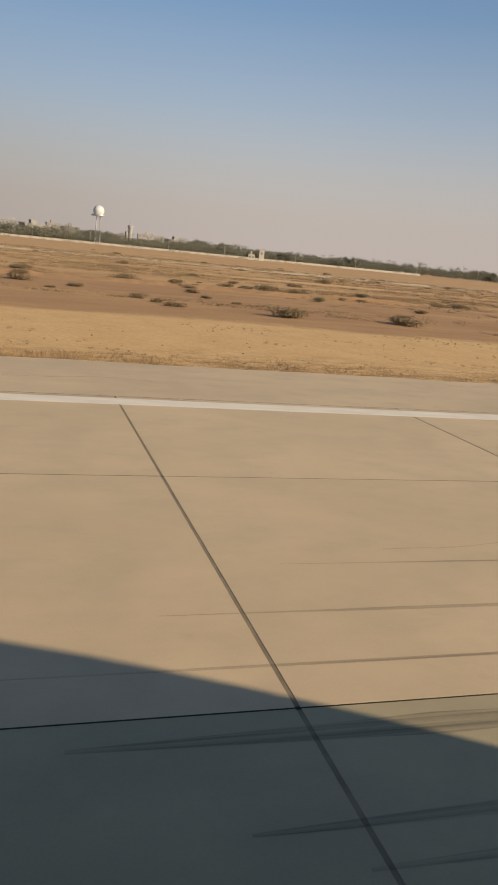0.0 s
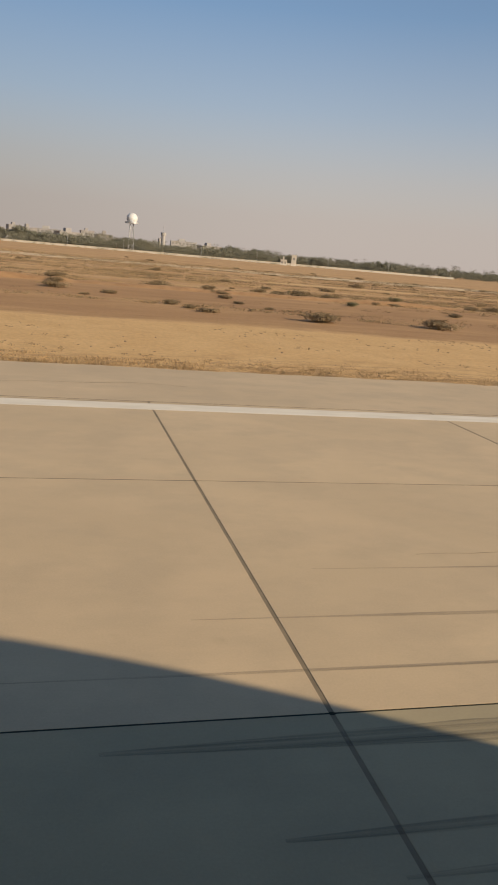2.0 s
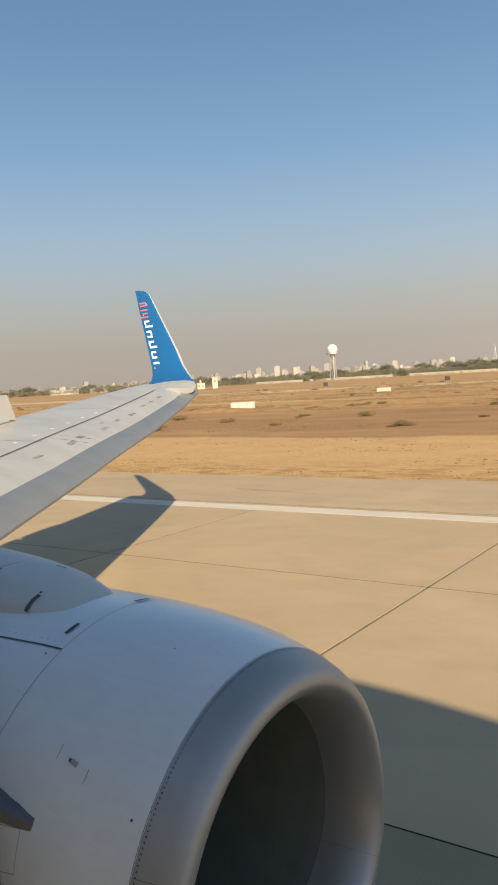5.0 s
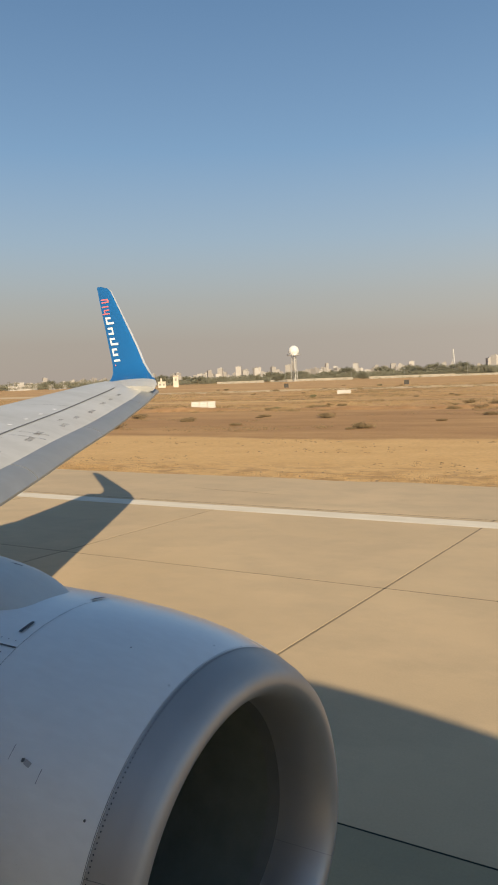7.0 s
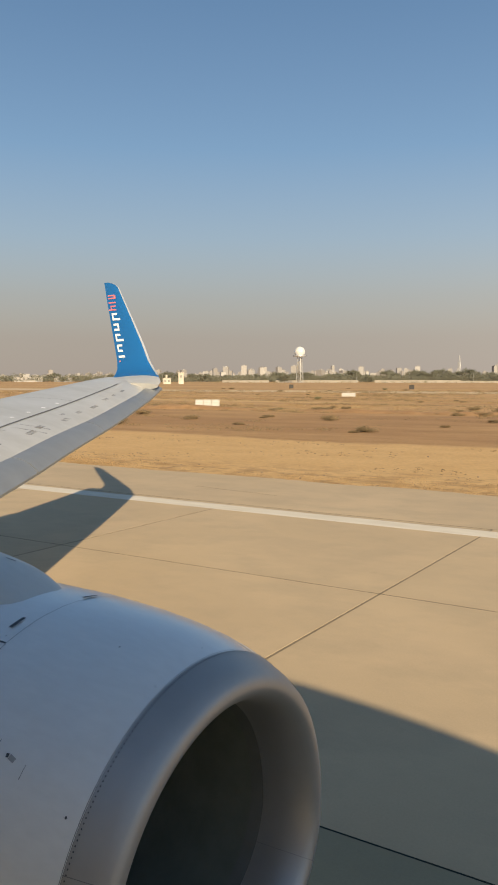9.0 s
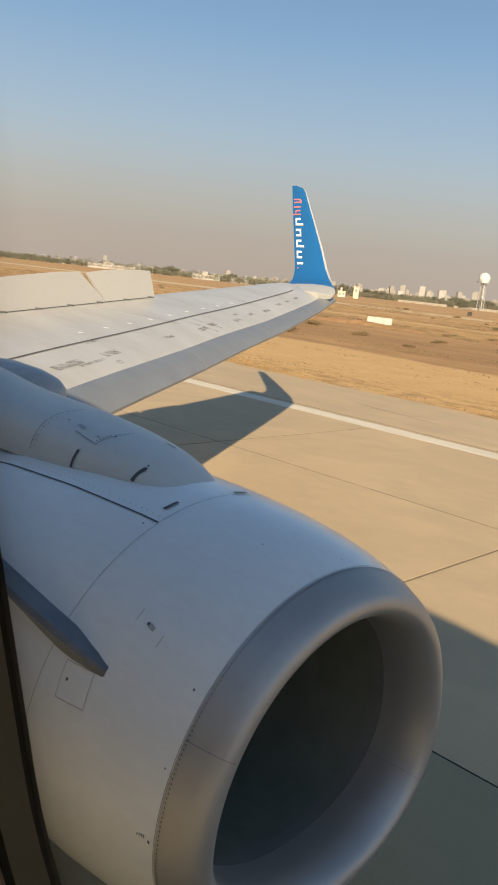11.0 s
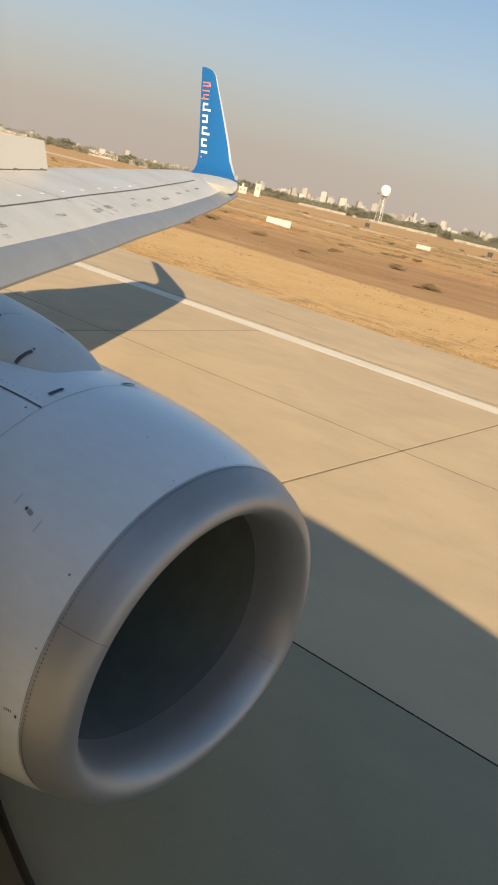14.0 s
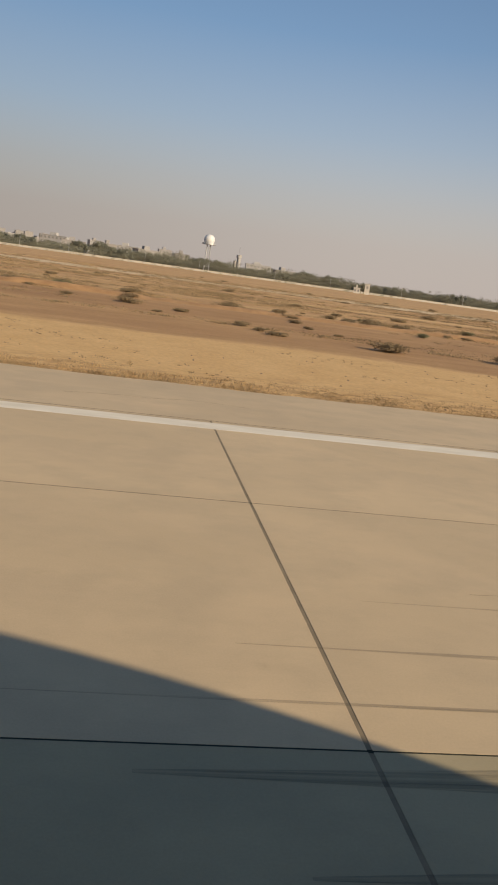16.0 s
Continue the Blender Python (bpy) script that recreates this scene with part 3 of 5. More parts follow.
def dots(name, spots, r, mat, parent, lift=0.004):
    bm = bmesh.new()
    for x, a in spots:
        rr = nac_r(x) + lift
        c = Vector(around(x, rr, a))
        n = Vector((0, c.y - EY, c.z - EZ)).normalized()
        u = Vector((1, 0, 0))
        v = n.cross(u)
        bm.faces.new([bm.verts.new(c + r * (math.cos(t) * u + math.sin(t) * v)) for t in [k * math.pi / 4 for k in range(8)]])
    return part(name, bm, mat, parent, "", False)


dots("rivet_seam", [(-2.106, -118 + 1.15 * i) for i in range(125)], 0.0040, SEAM, lip_ob)["kind"] = "stuff"
dots("rivet_seam", [(lerp(-3.0, -4.6, i / 34), -20.6 - 2 * i / 34) for i in range(35)], 0.0032, SEAM, engine)["kind"] = "stuff"
for x, a, r in ((-2.178, -52.7, 0.009), (-2.146, -88.4, 0.011), (-2.178, 3.9, 0.006), (-2.149, -70.7, 0.006), (-2.153, -17.5, 0.005), (-2.438, -11.7, 0.007), (-3.022, -25.0, 0.009)):
    dots("rivet", [(x, a)], r * 0.7, SEAM, engine)
# tiny unreadable stencil by the lower edge
for i in range(4):
    part("stencil_bar", ribbon([(-2.17 - 0.010 * i, -87.9), (-2.17 - 0.010 * i, -87.2)], 0.005), SEAM, engine)
# joint across the lip
for a in (-63, 117):
    bm = bmesh.new()
    rows = [(x, r + 0.003) for x, r in lip[:6]] if a < 0 else [(x, r - 0.003) for x, r in lip[4:]]
    loft(bm, [[around(x, r, a - 0.09), around(x, r, a + 0.09)] for x, r in rows], False)
    part("lip_seam", bm, SEAM_FAINT, lip_ob, "dark hairline seam")
# access hatch outline
HATCH = [(-2.83, -61.9), (-2.646, -61.1), (-2.624, -69.3), (-2.81, -70.2)]
for k in range(4):
    p, q = HATCH[k], HATCH[(k + 1) % 4]
    part("hatch_seam", ribbon([(lerp(p[0], q[0], i / 6), lerp(p[1], q[1], i / 6)) for i in range(7)], 0.0025), SEAM_FAINT, engine)
dots("rivet", [(-2.78, -65.5)], 0.009, SEAM, engine)

# strake on the inboard side of the cowl
bm = bmesh.new()
rows = []
for i in range(15):
    t = i / 14
    x, a = lerp(-2.595, -3.96, t), lerp(-59.6, -51.9, t)
    h = 0.20 * min(1, t / 0.75) ** 0.8 * (1 if t < 0.86 else max(0.05, (1 - t) / 0.14)) + 0.012
    w = 0.02 + 0.026 * min(1, t * 5) * (1 - 0.5 * t)
    base = Vector(around(x, nac_r(x) - 0.004, a))
    n = Vector((0, base.y - EY, base.z - EZ)).normalized()
    s = n.cross(Vector((1, 0, 0)))
    rows.append([base - s * w * 1.6, base + n * h * 0.5 - s * w * 0.8, base + n * h - s * w * 0.35, base + n * h + s * w * 0.35, base + n * h * 0.5 + s * w * 0.8, base + s * w * 1.6])
loft(bm, rows, True, True)
part("strake", bm, STRAKE, engine, "grey metal strake")

# pylon fairing
PYL = [(-3.04, 2.60, 0.02), (-3.14, 2.662, 0.14), (-3.28, 2.735, 0.225), (-3.48, 2.803, 0.29), (-3.75, 2.848, 0.335), (-4.1, 2.882, 0.37), (-4.6, 2.905, 0.385), (-5.2, 2.92, 0.40), (-6.0, 3.0, 0.40), (-7.2, 3.02, 0.40)]
PN = 20


def rounded_table(x, rows):
    """Smooth reading of a small table: a curve through its points."""
    i = max(0, min(len(rows) - 2, sum(1 for r in rows if r[0] <= x) - 1))
    (x0, v0), (x1, v1) = rows[i], rows[i + 1]
    slope = lambda k: (rows[min(k + 1, len(rows) - 1)][1] - rows[max(k - 1, 0)][1]) / (rows[min(k + 1, len(rows) - 1)][0] - rows[max(k - 1, 0)][0])
    h = x1 - x0
    t = min(1, max(0, (x - x0) / h))
    return (2 * t ** 3 - 3 * t * t + 1) * v0 + (t ** 3 - 2 * t * t + t) * h * slope(i) + (3 * t * t - 2 * t ** 3) * v1 + (t ** 3 - t * t) * h * slope(i + 1)


def pyl_point(x, u):
    """u from -1 (inboard foot) over 0 (crest) to 1 (outboard foot)."""
    top = rounded_table(-x, [(-a, b) for a, b, c in PYL])
    w = max(0.02, rounded_table(-x, [(-a, c) for a, b, c in PYL]))
    a = u * math.pi * 0.5
    foot = EZ + math.sqrt(max(0.1, 1.175 ** 2 - w * w)) - 0.03
    s, c = math.sin(a), math.cos(a)
    return Vector((x, EY + w * math.copysign(abs(s) ** 0.8, s), foot + (top - foot) * max(0.0, c) ** 0.75))


bm = bmesh.new()
loft(bm, [[pyl_point(x, -1 + 2 * j / PN) for j in range(PN + 1)] for x in [-3.04, -3.07, -3.11] + [-3.16 - 0.07 * k for k in range(18)] + [-4.5 - 0.2 * k for k in range(14)]], False)
pylon = part("pylon_fairing", bm, PYLON_PAINT, airliner, "smooth pale grey pylon fairing")


def pyl_strip(pts, w, mat, name="vent_slot"):
    bm = bmesh.new()
    P = [pyl_point(x, u) for x, u in pts]
    N = [(pyl_point(x, min(1, u + 0.05)) - pyl_point(x, u - 0.05)).cross(pyl_point(x + 0.03, u) - pyl_point(x - 0.03, u)).normalized() for x, u in pts]
    L, R = [], []
    for i, p in enumerate(P):
        n = N[i] if N[i].z > 0 or N[i].y < 0 and N[i].z > -0.2 else -N[i]
        d = (P[min(i + 1, len(P) - 1)] - P[max(i - 1, 0)]).normalized()
        s = d.cross(n).normalized() * w * 0.5
        q = p + n * 0.006
        L.append(bm.verts.new(q - s)), R.append(bm.verts.new(q + s))
    for i in range(len(P) - 1):
        bm.faces.new((L[i], L[i + 1], R[i + 1], R[i]))
    part(name, bm, mat, pylon, "small dark vent slot" if name == "vent_slot" else "")


pyl_strip([(lerp(-3.43, -3.40, i / 8), lerp(-0.86, -0.48, i / 8)) for i in range(9)], 0.024, LOUVRE)
pyl_strip([(lerp(-3.92, -3.90, i / 8), lerp(-0.94, -0.68, i / 8)) for i in range(9)], 0.02, LOUVRE)
pyl_strip([(lerp(-4.05, -3.82, i / 8), lerp(-0.43, -0.50, i / 8)) for i in range(9)], 0.004, SEAM, "panel_seam")
pyl_strip([(lerp(-3.82, -3.78, i / 8), lerp(-0.50, 0.0, i / 8)) for i in range(9)], 0.004, SEAM, "panel_seam")
pyl_strip([(-4.35, lerp(-0.9, 0.0, i / 12)) for i in range(13)], 0.004, SEAM, "panel_seam")
pyl_strip([(lerp(-3.60, -3.53, i / 8), lerp(0.16, 0.20, i / 8)) for i in range(9)], 0.012, LOUVRE)
pyl_strip([(lerp(-4.10, -4.02, i / 4), lerp(-0.30, -0.31, i / 4)) for i in range(5)], 0.022, FAIRING, "stencil_bar")
for i in range(9):                                                    # fasteners round the access panel
    pyl_strip([(lerp(-3.83, -3.79, i / 8), lerp(-0.44, -0.05, i / 8)), (lerp(-3.83, -3.79, i / 8) - 0.008, lerp(-0.44, -0.05, i / 8))], 0.008, SEAM, "rivet")
for i in range(12):
    pyl_strip([(-4.31, lerp(-0.85, -0.05, i / 11)), (-4.318, lerp(-0.85, -0.05, i / 11))], 0.008, SEAM, "rivet")
for x, u in ((-3.86, -0.36), (-3.78, -0.22), (-3.40, -0.42), (-4.2, -0.3)):
    pyl_strip([(x, u), (x - 0.013, u)], 0.013, SEAM, "rivet")

# wing
TIP_Y = 16.14


def le(y):
    droop = smooth_table(y, [(6.0, 0.05), (9.5, 0.12), (12.5, 0.185), (14.5, 0.18), (16.0, 0.12)])
    return -6.39 - 0.52 * (y - 6.34), 2.41 + 0.136 * (y - 6.34) - droop


def te(y):
    if y < 5.0:
        return -9.7, 3.39 + 0.10 * (5.0 - 10.57) - 0.02 * (5 - y)
    return -12.94 + 0.29 * (TIP_Y - y), 3.39 + 0.10 * (y - 10.57)


def slat_edge(y):
    x, z = le(y)
    t = (y - 6.34) / (TIP_Y - 6.34)
    return x - lerp(0.50, 0.30, t), z + lerp(0.235, 0.13, t)


def top_z(x, y):
    """Upper surface of the wing."""
    xs, zs = slat_edge(y)
    xt, zt = te(y)
    u = min(1, max(0, (xs - x) / (xs - xt)))
    return lerp(zs, zt, u ** 0.8) + (0.10 * (1 - (y / 24))) * 4 * u * (1 - u) * (1 - 0.3 * u)


def wing_section(y):
    xs, zs = slat_edge(y)
    xt, zt = te(y)
    xl, zl = le(y)
    pts = []
    for i in range(17):
        u = (i / 16) ** 1.3
        x = lerp(xs, xt, u)
        pts.append((x, y, top_z(x, y)))
    pts += [(xt - 0.5, y, zt - 0.055), (xt - 0.5, y, zt - 0.065)]
    low = [(1.0, -0.075), (0.8, -0.09), (0.55, -0.20), (0.3, -0.26), (0.12, -0.24), (0.0, -0.10)]
    chord = (xs - xt) / 4.0
    for u, d in low:
        x = lerp(xs, xt, u)
        pts.append((x, y, lerp(zs, zt, u) + d * min(1, chord) * 1.1))
    return pts


bm = bmesh.new()
wing_ys = [1.6, 3.0, 4.2] + [5.0 + 0.5 * i for i in range(22)] + [15.8]
loft(bm, [wing_section(y) for y in wing_ys], True, True)
wing = part("wing", bm, WING_PAINT, airliner, "pale grey swept wing with scuffed walkway marks")


def slat_section(y):
    xs, zs = slat_edge(y)
    xl, zl = le(y)
    pts = []
    P0, P1, P2 = (xs - 0.03, zs + 0.012), (lerp(xs, xl, 0.72), zs - 0.0), (xl + 0.02, zl + 0.05)
    for i in range(9):
        t = i / 8
        pts.append(((1 - t) ** 2 * P0[0] + 2 * t * (1 - t) * P1[0] + t * t * P2[0], y, (1 - t) ** 2 * P0[1] + 2 * t * (1 - t) * P1[1] + t * t * P2[1]))
    pts += [(xl + 0.012, y, zl + 0.015), (xl - 0.03, y, zl - 0.005), (xl - 0.12, y, zl + 0.01), (xs + 0.10, y, zl + 0.09), (xs - 0.03, y, zs - 0.03)]
    return pts


for y0, y1 in ((5.5, 8.74), (8.76, 11.54), (11.56, 14.39), (14.41, 15.92)):
    bm = bmesh.new()
    loft(bm, [slat_section(lerp(y0, y1, i / 6)) for i in range(7)], True, True)
    part("slat", bm, SLAT_METAL, wing, "extended bare-metal leading-edge slat")
# end fairing where the slats meet the pylon
bm = bmesh.new()
loft(bm, [[(-5.92 + dx, 5.33 + r * math.cos(t), 2.755 + 0.8 * r * math.sin(t)) for t in [2 * math.pi * k / 16 for k in range(16)]]
          for dx, r in ((0.28, 0.01), (0.265, 0.06), (0.20, 0.12), (0.08, 0.17), (-0.15, 0.205), (-0.6, 0.22), (-1.1, 0.18))], True, True)
part("slat_end_fairing", bm, FAIRING, wing, "dark rounded fairing")

for y0, y1, in_top, out_top in ((5.0, 6.88, 0.0, 0.0), (6.92, 9.42, 0.0, -0.44), (9.425, 10.72, -0.31, -0.04)):
    bm = bmesh.new()
    rows = []
    for i in range(5):
        y = lerp(y0, y1, i / 4)
        x, z = te(y)
        x += 0.10
        z = top_z(x, y)
        k = 1.0 - (0.06 if i in (0, 4) else 0.0)
        ax, az = -0.15 * k, 0.47 * k
        yt = y + lerp(in_top, out_top, i / 4)
        rows.append([(x, y, z + 0.008), (x + ax, yt, z + az), (x + ax - 0.03, yt, z + az - 0.02), (x - 0.06, y, z - 0.03)])
    loft(bm, rows, True, True)
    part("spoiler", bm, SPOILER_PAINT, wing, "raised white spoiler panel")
bm = bmesh.new()
loft(bm, [[(te(y)[0] + 0.10, y, top_z(te(y)[0] + 0.10, y) + 0.006), (te(y)[0] + 0.135, y, top_z(te(y)[0] + 0.135, y) + 0.006)] for y in [5 + 0.5 * i for i in range(12)]], False)
part("spoiler_hinge_gap", bm, SEAM, wing, "dark hinge gap")


def wing_strip(pts, w, mat, name, label=""):
    bm = bmesh.new()
    L, R = [], []
    P = [Vector((x, y, 0)) for x, y in pts]
    for i, p in enumerate(P):
        d = (P[min(i + 1, len(P) - 1)] - P[max(i - 1, 0)]).normalized()
        s = Vector((d.y, -d.x, 0)) * w * 0.5
        for q, lst in ((p - s, L), (p + s, R)):
            lst.append(bm.verts.new((q.x, q.y, top_z(q.x, q.y) + 0.006)))
    for i in range(len(P) - 1):
        bm.faces.new((L[i], L[i + 1], R[i + 1], R[i]))
    part(name, bm, mat, wing, label)


wing_strip([(lerp(-7.35, -11.9, i / 24), lerp(5.2, 15.05, i / 24)) for i in range(25)], 0.035, SEAM, "spar_seam", "dark sealant line")
wing_strip([(lerp(-10.35, -9.22, i / 10), lerp(8.9, 9.6, i / 10)) for i in range(11)], 0.010, SEAM, "panel_seam")
wing_strip([(lerp(-11.6, -10.75, i / 10), lerp(12.0, 12.55, i / 10)) for i in range(11)], 0.010, SEAM, "panel_seam")
for k in range(9):                       # hinge brackets under the raised spoilers
    y = 5.3 + 0.66 * k
    bm = bmesh.new()
    x = te(y)[0] + 0.12
    box(bm, x - 0.03, x + 0.03, y - 0.05, y + 0.05, top_z(x, y) - 0.01, top_z(x, y) + 0.022, 0.005)
    part("hinge_bracket", bm, LOUVRE, wing, "dark hinge bracket")
for k in range(9):
    x, y = -8.75 - 0.24 * k, 7.56 + 0.56 * k
    bm = bmesh.new()
    bm.faces.new([bm.verts.new((x + 0.035 * math.cos(t), y + 0.04 * math.sin(t), top_z(x + 0.035 * math.cos(t), y + 0.04 * math.sin(t)) + 0.008)) for t in [i * math.pi / 6 for i in range(12)]])
    part("fastener_cap", bm, MARK_WHITE, wing, "white cap", False)
for x, y, l, w in ((-7.48, 6.58, 0.55, 0.13), (-7.55, 6.95, 0.55, 0.05), (-7.88, 7.42, 0.34, 0.13), (-7.59, 7.36, 0.12, 0.08), (-8.59, 8.90, 0.25, 0.08), (-8.33, 7.45, 0.28, 0.06),
                   (-9.0, 9.9, 0.3, 0.10), (-9.25, 10.3, 0.25, 0.10), (-9.6, 11.2, 0.3, 0.10), (-10.0, 11.9, 0.25, 0.08), (-10.3, 12.6, 0.3, 0.08), (-10.75, 13.4, 0.25, 0.08),
                   (-11.0, 13.9, 0.2, 0.06), (-11.3, 14.5, 0.25, 0.06), (-9.9, 11.4, 0.2, 0.06), (-6.95, 5.75, 0.6, 0.08)):
    wing_strip([(x + l * 0.45 * t, y + l * (-0.9) * t) for t in (-0.5, -0.25, 0, 0.25, 0.5)], w, SCUFF, "scuff_mark", "worn grey scuff")
for x, y in ((-9.15, 9.98), (-9.33, 10.22)):                                                    # two scrapes along the chord
    wing_strip([(x - 0.28 * t, y - 0.20 * t) for t in (-0.8, -0.4, 0, 0.4, 0.8)], 0.05, SCUFF, "scuff_mark", "worn grey scuff")

# winglet: (z, mid y, leading x, trailing x)
WLET = [(3.70, 15.42, -11.08, -12.74), (3.80, 15.70, -11.22, -12.80), (3.87, 15.95, -11.45, -12.90), (3.98, 16.14, -11.66, -12.94), (4.10, 16.25, -11.84, -12.99), (4.30, 16.34, -12.05, -13.07),
        (4.70, 16.44, -12.32, -13.24), (5.20, 16.56, -12.69, -13.45), (5.80, 16.70, -13.14, -13.70), (6.12, 16.775, -13.38, -13.825), (6.20, 16.795, -13.50, -13.86), (6.26, 16.81, -13.74, -13.885)]


def wlet(z, u, side):
    y = table(z, [(a, b) for a, b, c, d in WLET])
    xl = table(z, [(a, c) for a, b, c, d in WLET])
    xt = table(z, [(a, d) for a, b, c, d in WLET])
    i = max(0, min(len(WLET) - 2, sum(1 for r in WLET if r[0] <= z) - 1))
    ty, tz = WLET[i + 1][1] - WLET[i][1], WLET[i + 1][0] - WLET[i][0]
    k = math.hypot(ty, tz)
    ny, nz = tz / k, -ty / k
    h = 0.055 * (xl - xt) * 2.2 * math.sqrt(max(0, u)) * (1 - u) + 0.004
    return Vector((lerp(xl, xt, u), y + side * h * ny, z + side * h * nz))


def wlet_ring(z):
    us = [0, 0.01, 0.03, 0.07, 0.14, 0.25, 0.4, 0.6, 0.8, 1.0]
    return [wlet(z, u, -1) for u in us] + [wlet(z, u, 1) for u in reversed(us)]


zs_blue = [3.885, 3.93, 3.97, 4.04, 4.10, 4.2, 4.3, 4.5, 4.7, 4.95, 5.2, 5.5, 5.8, 6.0, 6.12, 6.165, 6.20, 6.235, 6.26]
bm = bmesh.new()
loft(bm, [wlet_ring(z) for z in zs_blue], True, True)
winglet = part("winglet", bm, BLUE_PAINT, wing, "blue upturned winglet")
bm = bmesh.new()
loft(bm, [wlet_ring(z) for z in (3.70, 3.75, 3.80, 3.82, 3.84, 3.865, 3.883)], True, True)
part("winglet_root", bm, WING_PAINT, wing, "pale grey blended winglet root")
bm = bmesh.new()
edge = []
for z in zs_blue[1:]:
    edge.append([wlet(z, u, -1) + Vector((0.004, -0.006, 0)) for u in (0.045, 0.028, 0.01, 0.0)] + [wlet(z, u, 1) + Vector((0.004, 0.006, 0)) for u in (0.01, 0.03)])
loft(bm, edge, False)
part("winglet_edge", bm, LE_METAL, wing, "polished metal leading edge")


def wlet_bar(z0, z1, off0, off1, mat):
    """A plain bar on the inboard face; off is the distance from the trailing edge."""
    bm = bmesh.new()
    rows = []
    for i in range(4):
        z = lerp(z0, z1, i / 3)
        xl = table(z, [(a, c) for a, b, c, d in WLET])
        xt = table(z, [(a, d) for a, b, c, d in WLET])
        row = []
        for j in range(4):
            o = lerp(off0, off1, j / 3)
            row.append(wlet(z, 1 - o / (xl - xt), -1) + Vector((0, -0.008, 0)))
        rows.append(row)
    loft(bm, rows, False)
    part("marking_bar", bm, mat, wing, "plain marking bar")


for z0, z1, a, b in ((5.93, 5.90, 0.06, 0.30), (5.86, 5.83, 0.06, 0.32), (5.90, 5.86, 0.26, 0.32), (5.75, 5.72, 0.05, 0.30), (5.66, 5.63, 0.10, 0.28), (5.57, 5.54, 0.02, 0.28), (5.66, 5.54, 0.10, 0.13)):
    wlet_bar(z0, z1, a, b, MARK_CORAL)
for k in range(4):
    zt = 5.47 - 0.26 * k
    for z0, z1, a, b in ((zt, zt - 0.05, 0.09, 0.27), (zt - 0.13, zt - 0.18, 0.09, 0.27 + (0.08 if k in (0, 2) else 0)), (zt - 0.05, zt - 0.13, 0.09 if k != 1 else 0.22, 0.14 if k != 1 else 0.27)):
        wlet_bar(z0, z1, a, b, MARK_WHITE)
wlet_bar(4.42, 4.37, 0.09, 0.30, MARK_WHITE)
wlet_bar(4.30, 4.26, 0.09, 0.13, MARK_CORAL)


# unseen wing and engine on the far side, mirrored in to block bounced light
for half in (wing, engine, pylon):
    copy_thing(half, Matrix.Diagonal((1, -1, 1, 1)))


# landing gear, under the hull and out of sight from the window
def gear(x, y, r, zt):
    bm = bmesh.new()
    tube(bm, (x, y, r), (x, y, zt), 0.09, 0.11, 12)
    leg = part("gear_leg", bm, STEEL, airliner, "steel gear leg")
    for s in (-1, 1):
        bm = bmesh.new()
        prof = [(0.0, r * 0.5), (0.04, r * 0.92), (0.12, r), (0.24, r), (0.32, r * 0.92), (0.36, r * 0.5)]
        loft(bm, [[(x + q * math.cos(t), y + s * (0.12 + d), r - 0.004 + q * math.sin(t)) for t in [2 * math.pi * k / 28 for k in range(28)]] for d, q in prof], True, True)
        part("wheel", bm, LOUVRE, leg, "black rubber wheel")


gear(-8.6, 2.86, 0.56, 2.5)
gear(-8.6, -2.86, 0.56, 2.5)
gear(7.2, 0, 0.34, 2.2)


# ---- the airfield and its distance ----
def at(azimuth, dist):
    """A place by its bearing aft of abeam, in degrees, and its distance from the window."""
    a = radians(azimuth)
    return -math.sin(a) * dist, 1.7 + math.cos(a) * dist


rng = random.Random(7)
GROUND_Z = -0.05


def leaf_clump(bm, c, size, n, flat=0.8, leaf=0.18, wide=1.0):
    """Many small leaf faces through an uneven ball."""
    for _ in range(n):
        d = Vector((rng.gauss(0, 1), rng.gauss(0, 1), rng.gauss(0, 1))).normalized()
        p = Vector(c) + Vector((d.x * size * wide, d.y * size, d.z * size * flat)) * (rng.random() ** 0.4) * (0.75 + 0.5 * rng.random())
        u = Vector((rng.gauss(0, 1), rng.gauss(0, 1), rng.gauss(0, 1))).normalized()
        v = u.cross(d)
        if v.length < 0.1:
            continue
        v.normalize()
        s = leaf * (0.6 + 0.8 * rng.random())
        bm.faces.new([bm.verts.new(p + q) for q in (u * s, v * s * 0.6, -u * s, -v * s * 0.6)])


def make_shrub(mat, w, h, n):
    ob = thing("shrub", (0, 0, -50), 0, label="low dry brown scrub bush on the sandy field", category="bush", group="scrub bushes on the airfield")
    bm = bmesh.new()
    for k in range(9):
        a, r = rng.random() * 6.28, w * 0.4 * rng.random()
        leaf_clump(bm, (r * math.cos(a), r * math.sin(a), h * (0.25 + 0.45 * rng.random())), w * 0.26, n // 9, 0.6, 0.05)
    part("foliage", bm, mat, ob, "", False)
    bm = bmesh.new()
    for k in range(6):
        a = k * 1.05 + rng.random() * 0.4
        tube(bm, (0.05 * math.cos(a), 0.05 * math.sin(a), -0.03), (w * 0.35 * math.cos(a), w * 0.35 * math.sin(a), h * 0.7), 0.03, 0.008, 5)
    part("stem", bm, BARK, ob, "", False)
    return ob


shrubs = [make_shrub(SCRUB, 1.9, 0.6, 1500), make_shrub(SCRUB, 2.8, 0.7, 2000), make_shrub(SCRUB_GREEN, 2.2, 0.8, 1700), make_shrub(SCRUB, 1.3, 0.4, 900)]
SPOTS = []
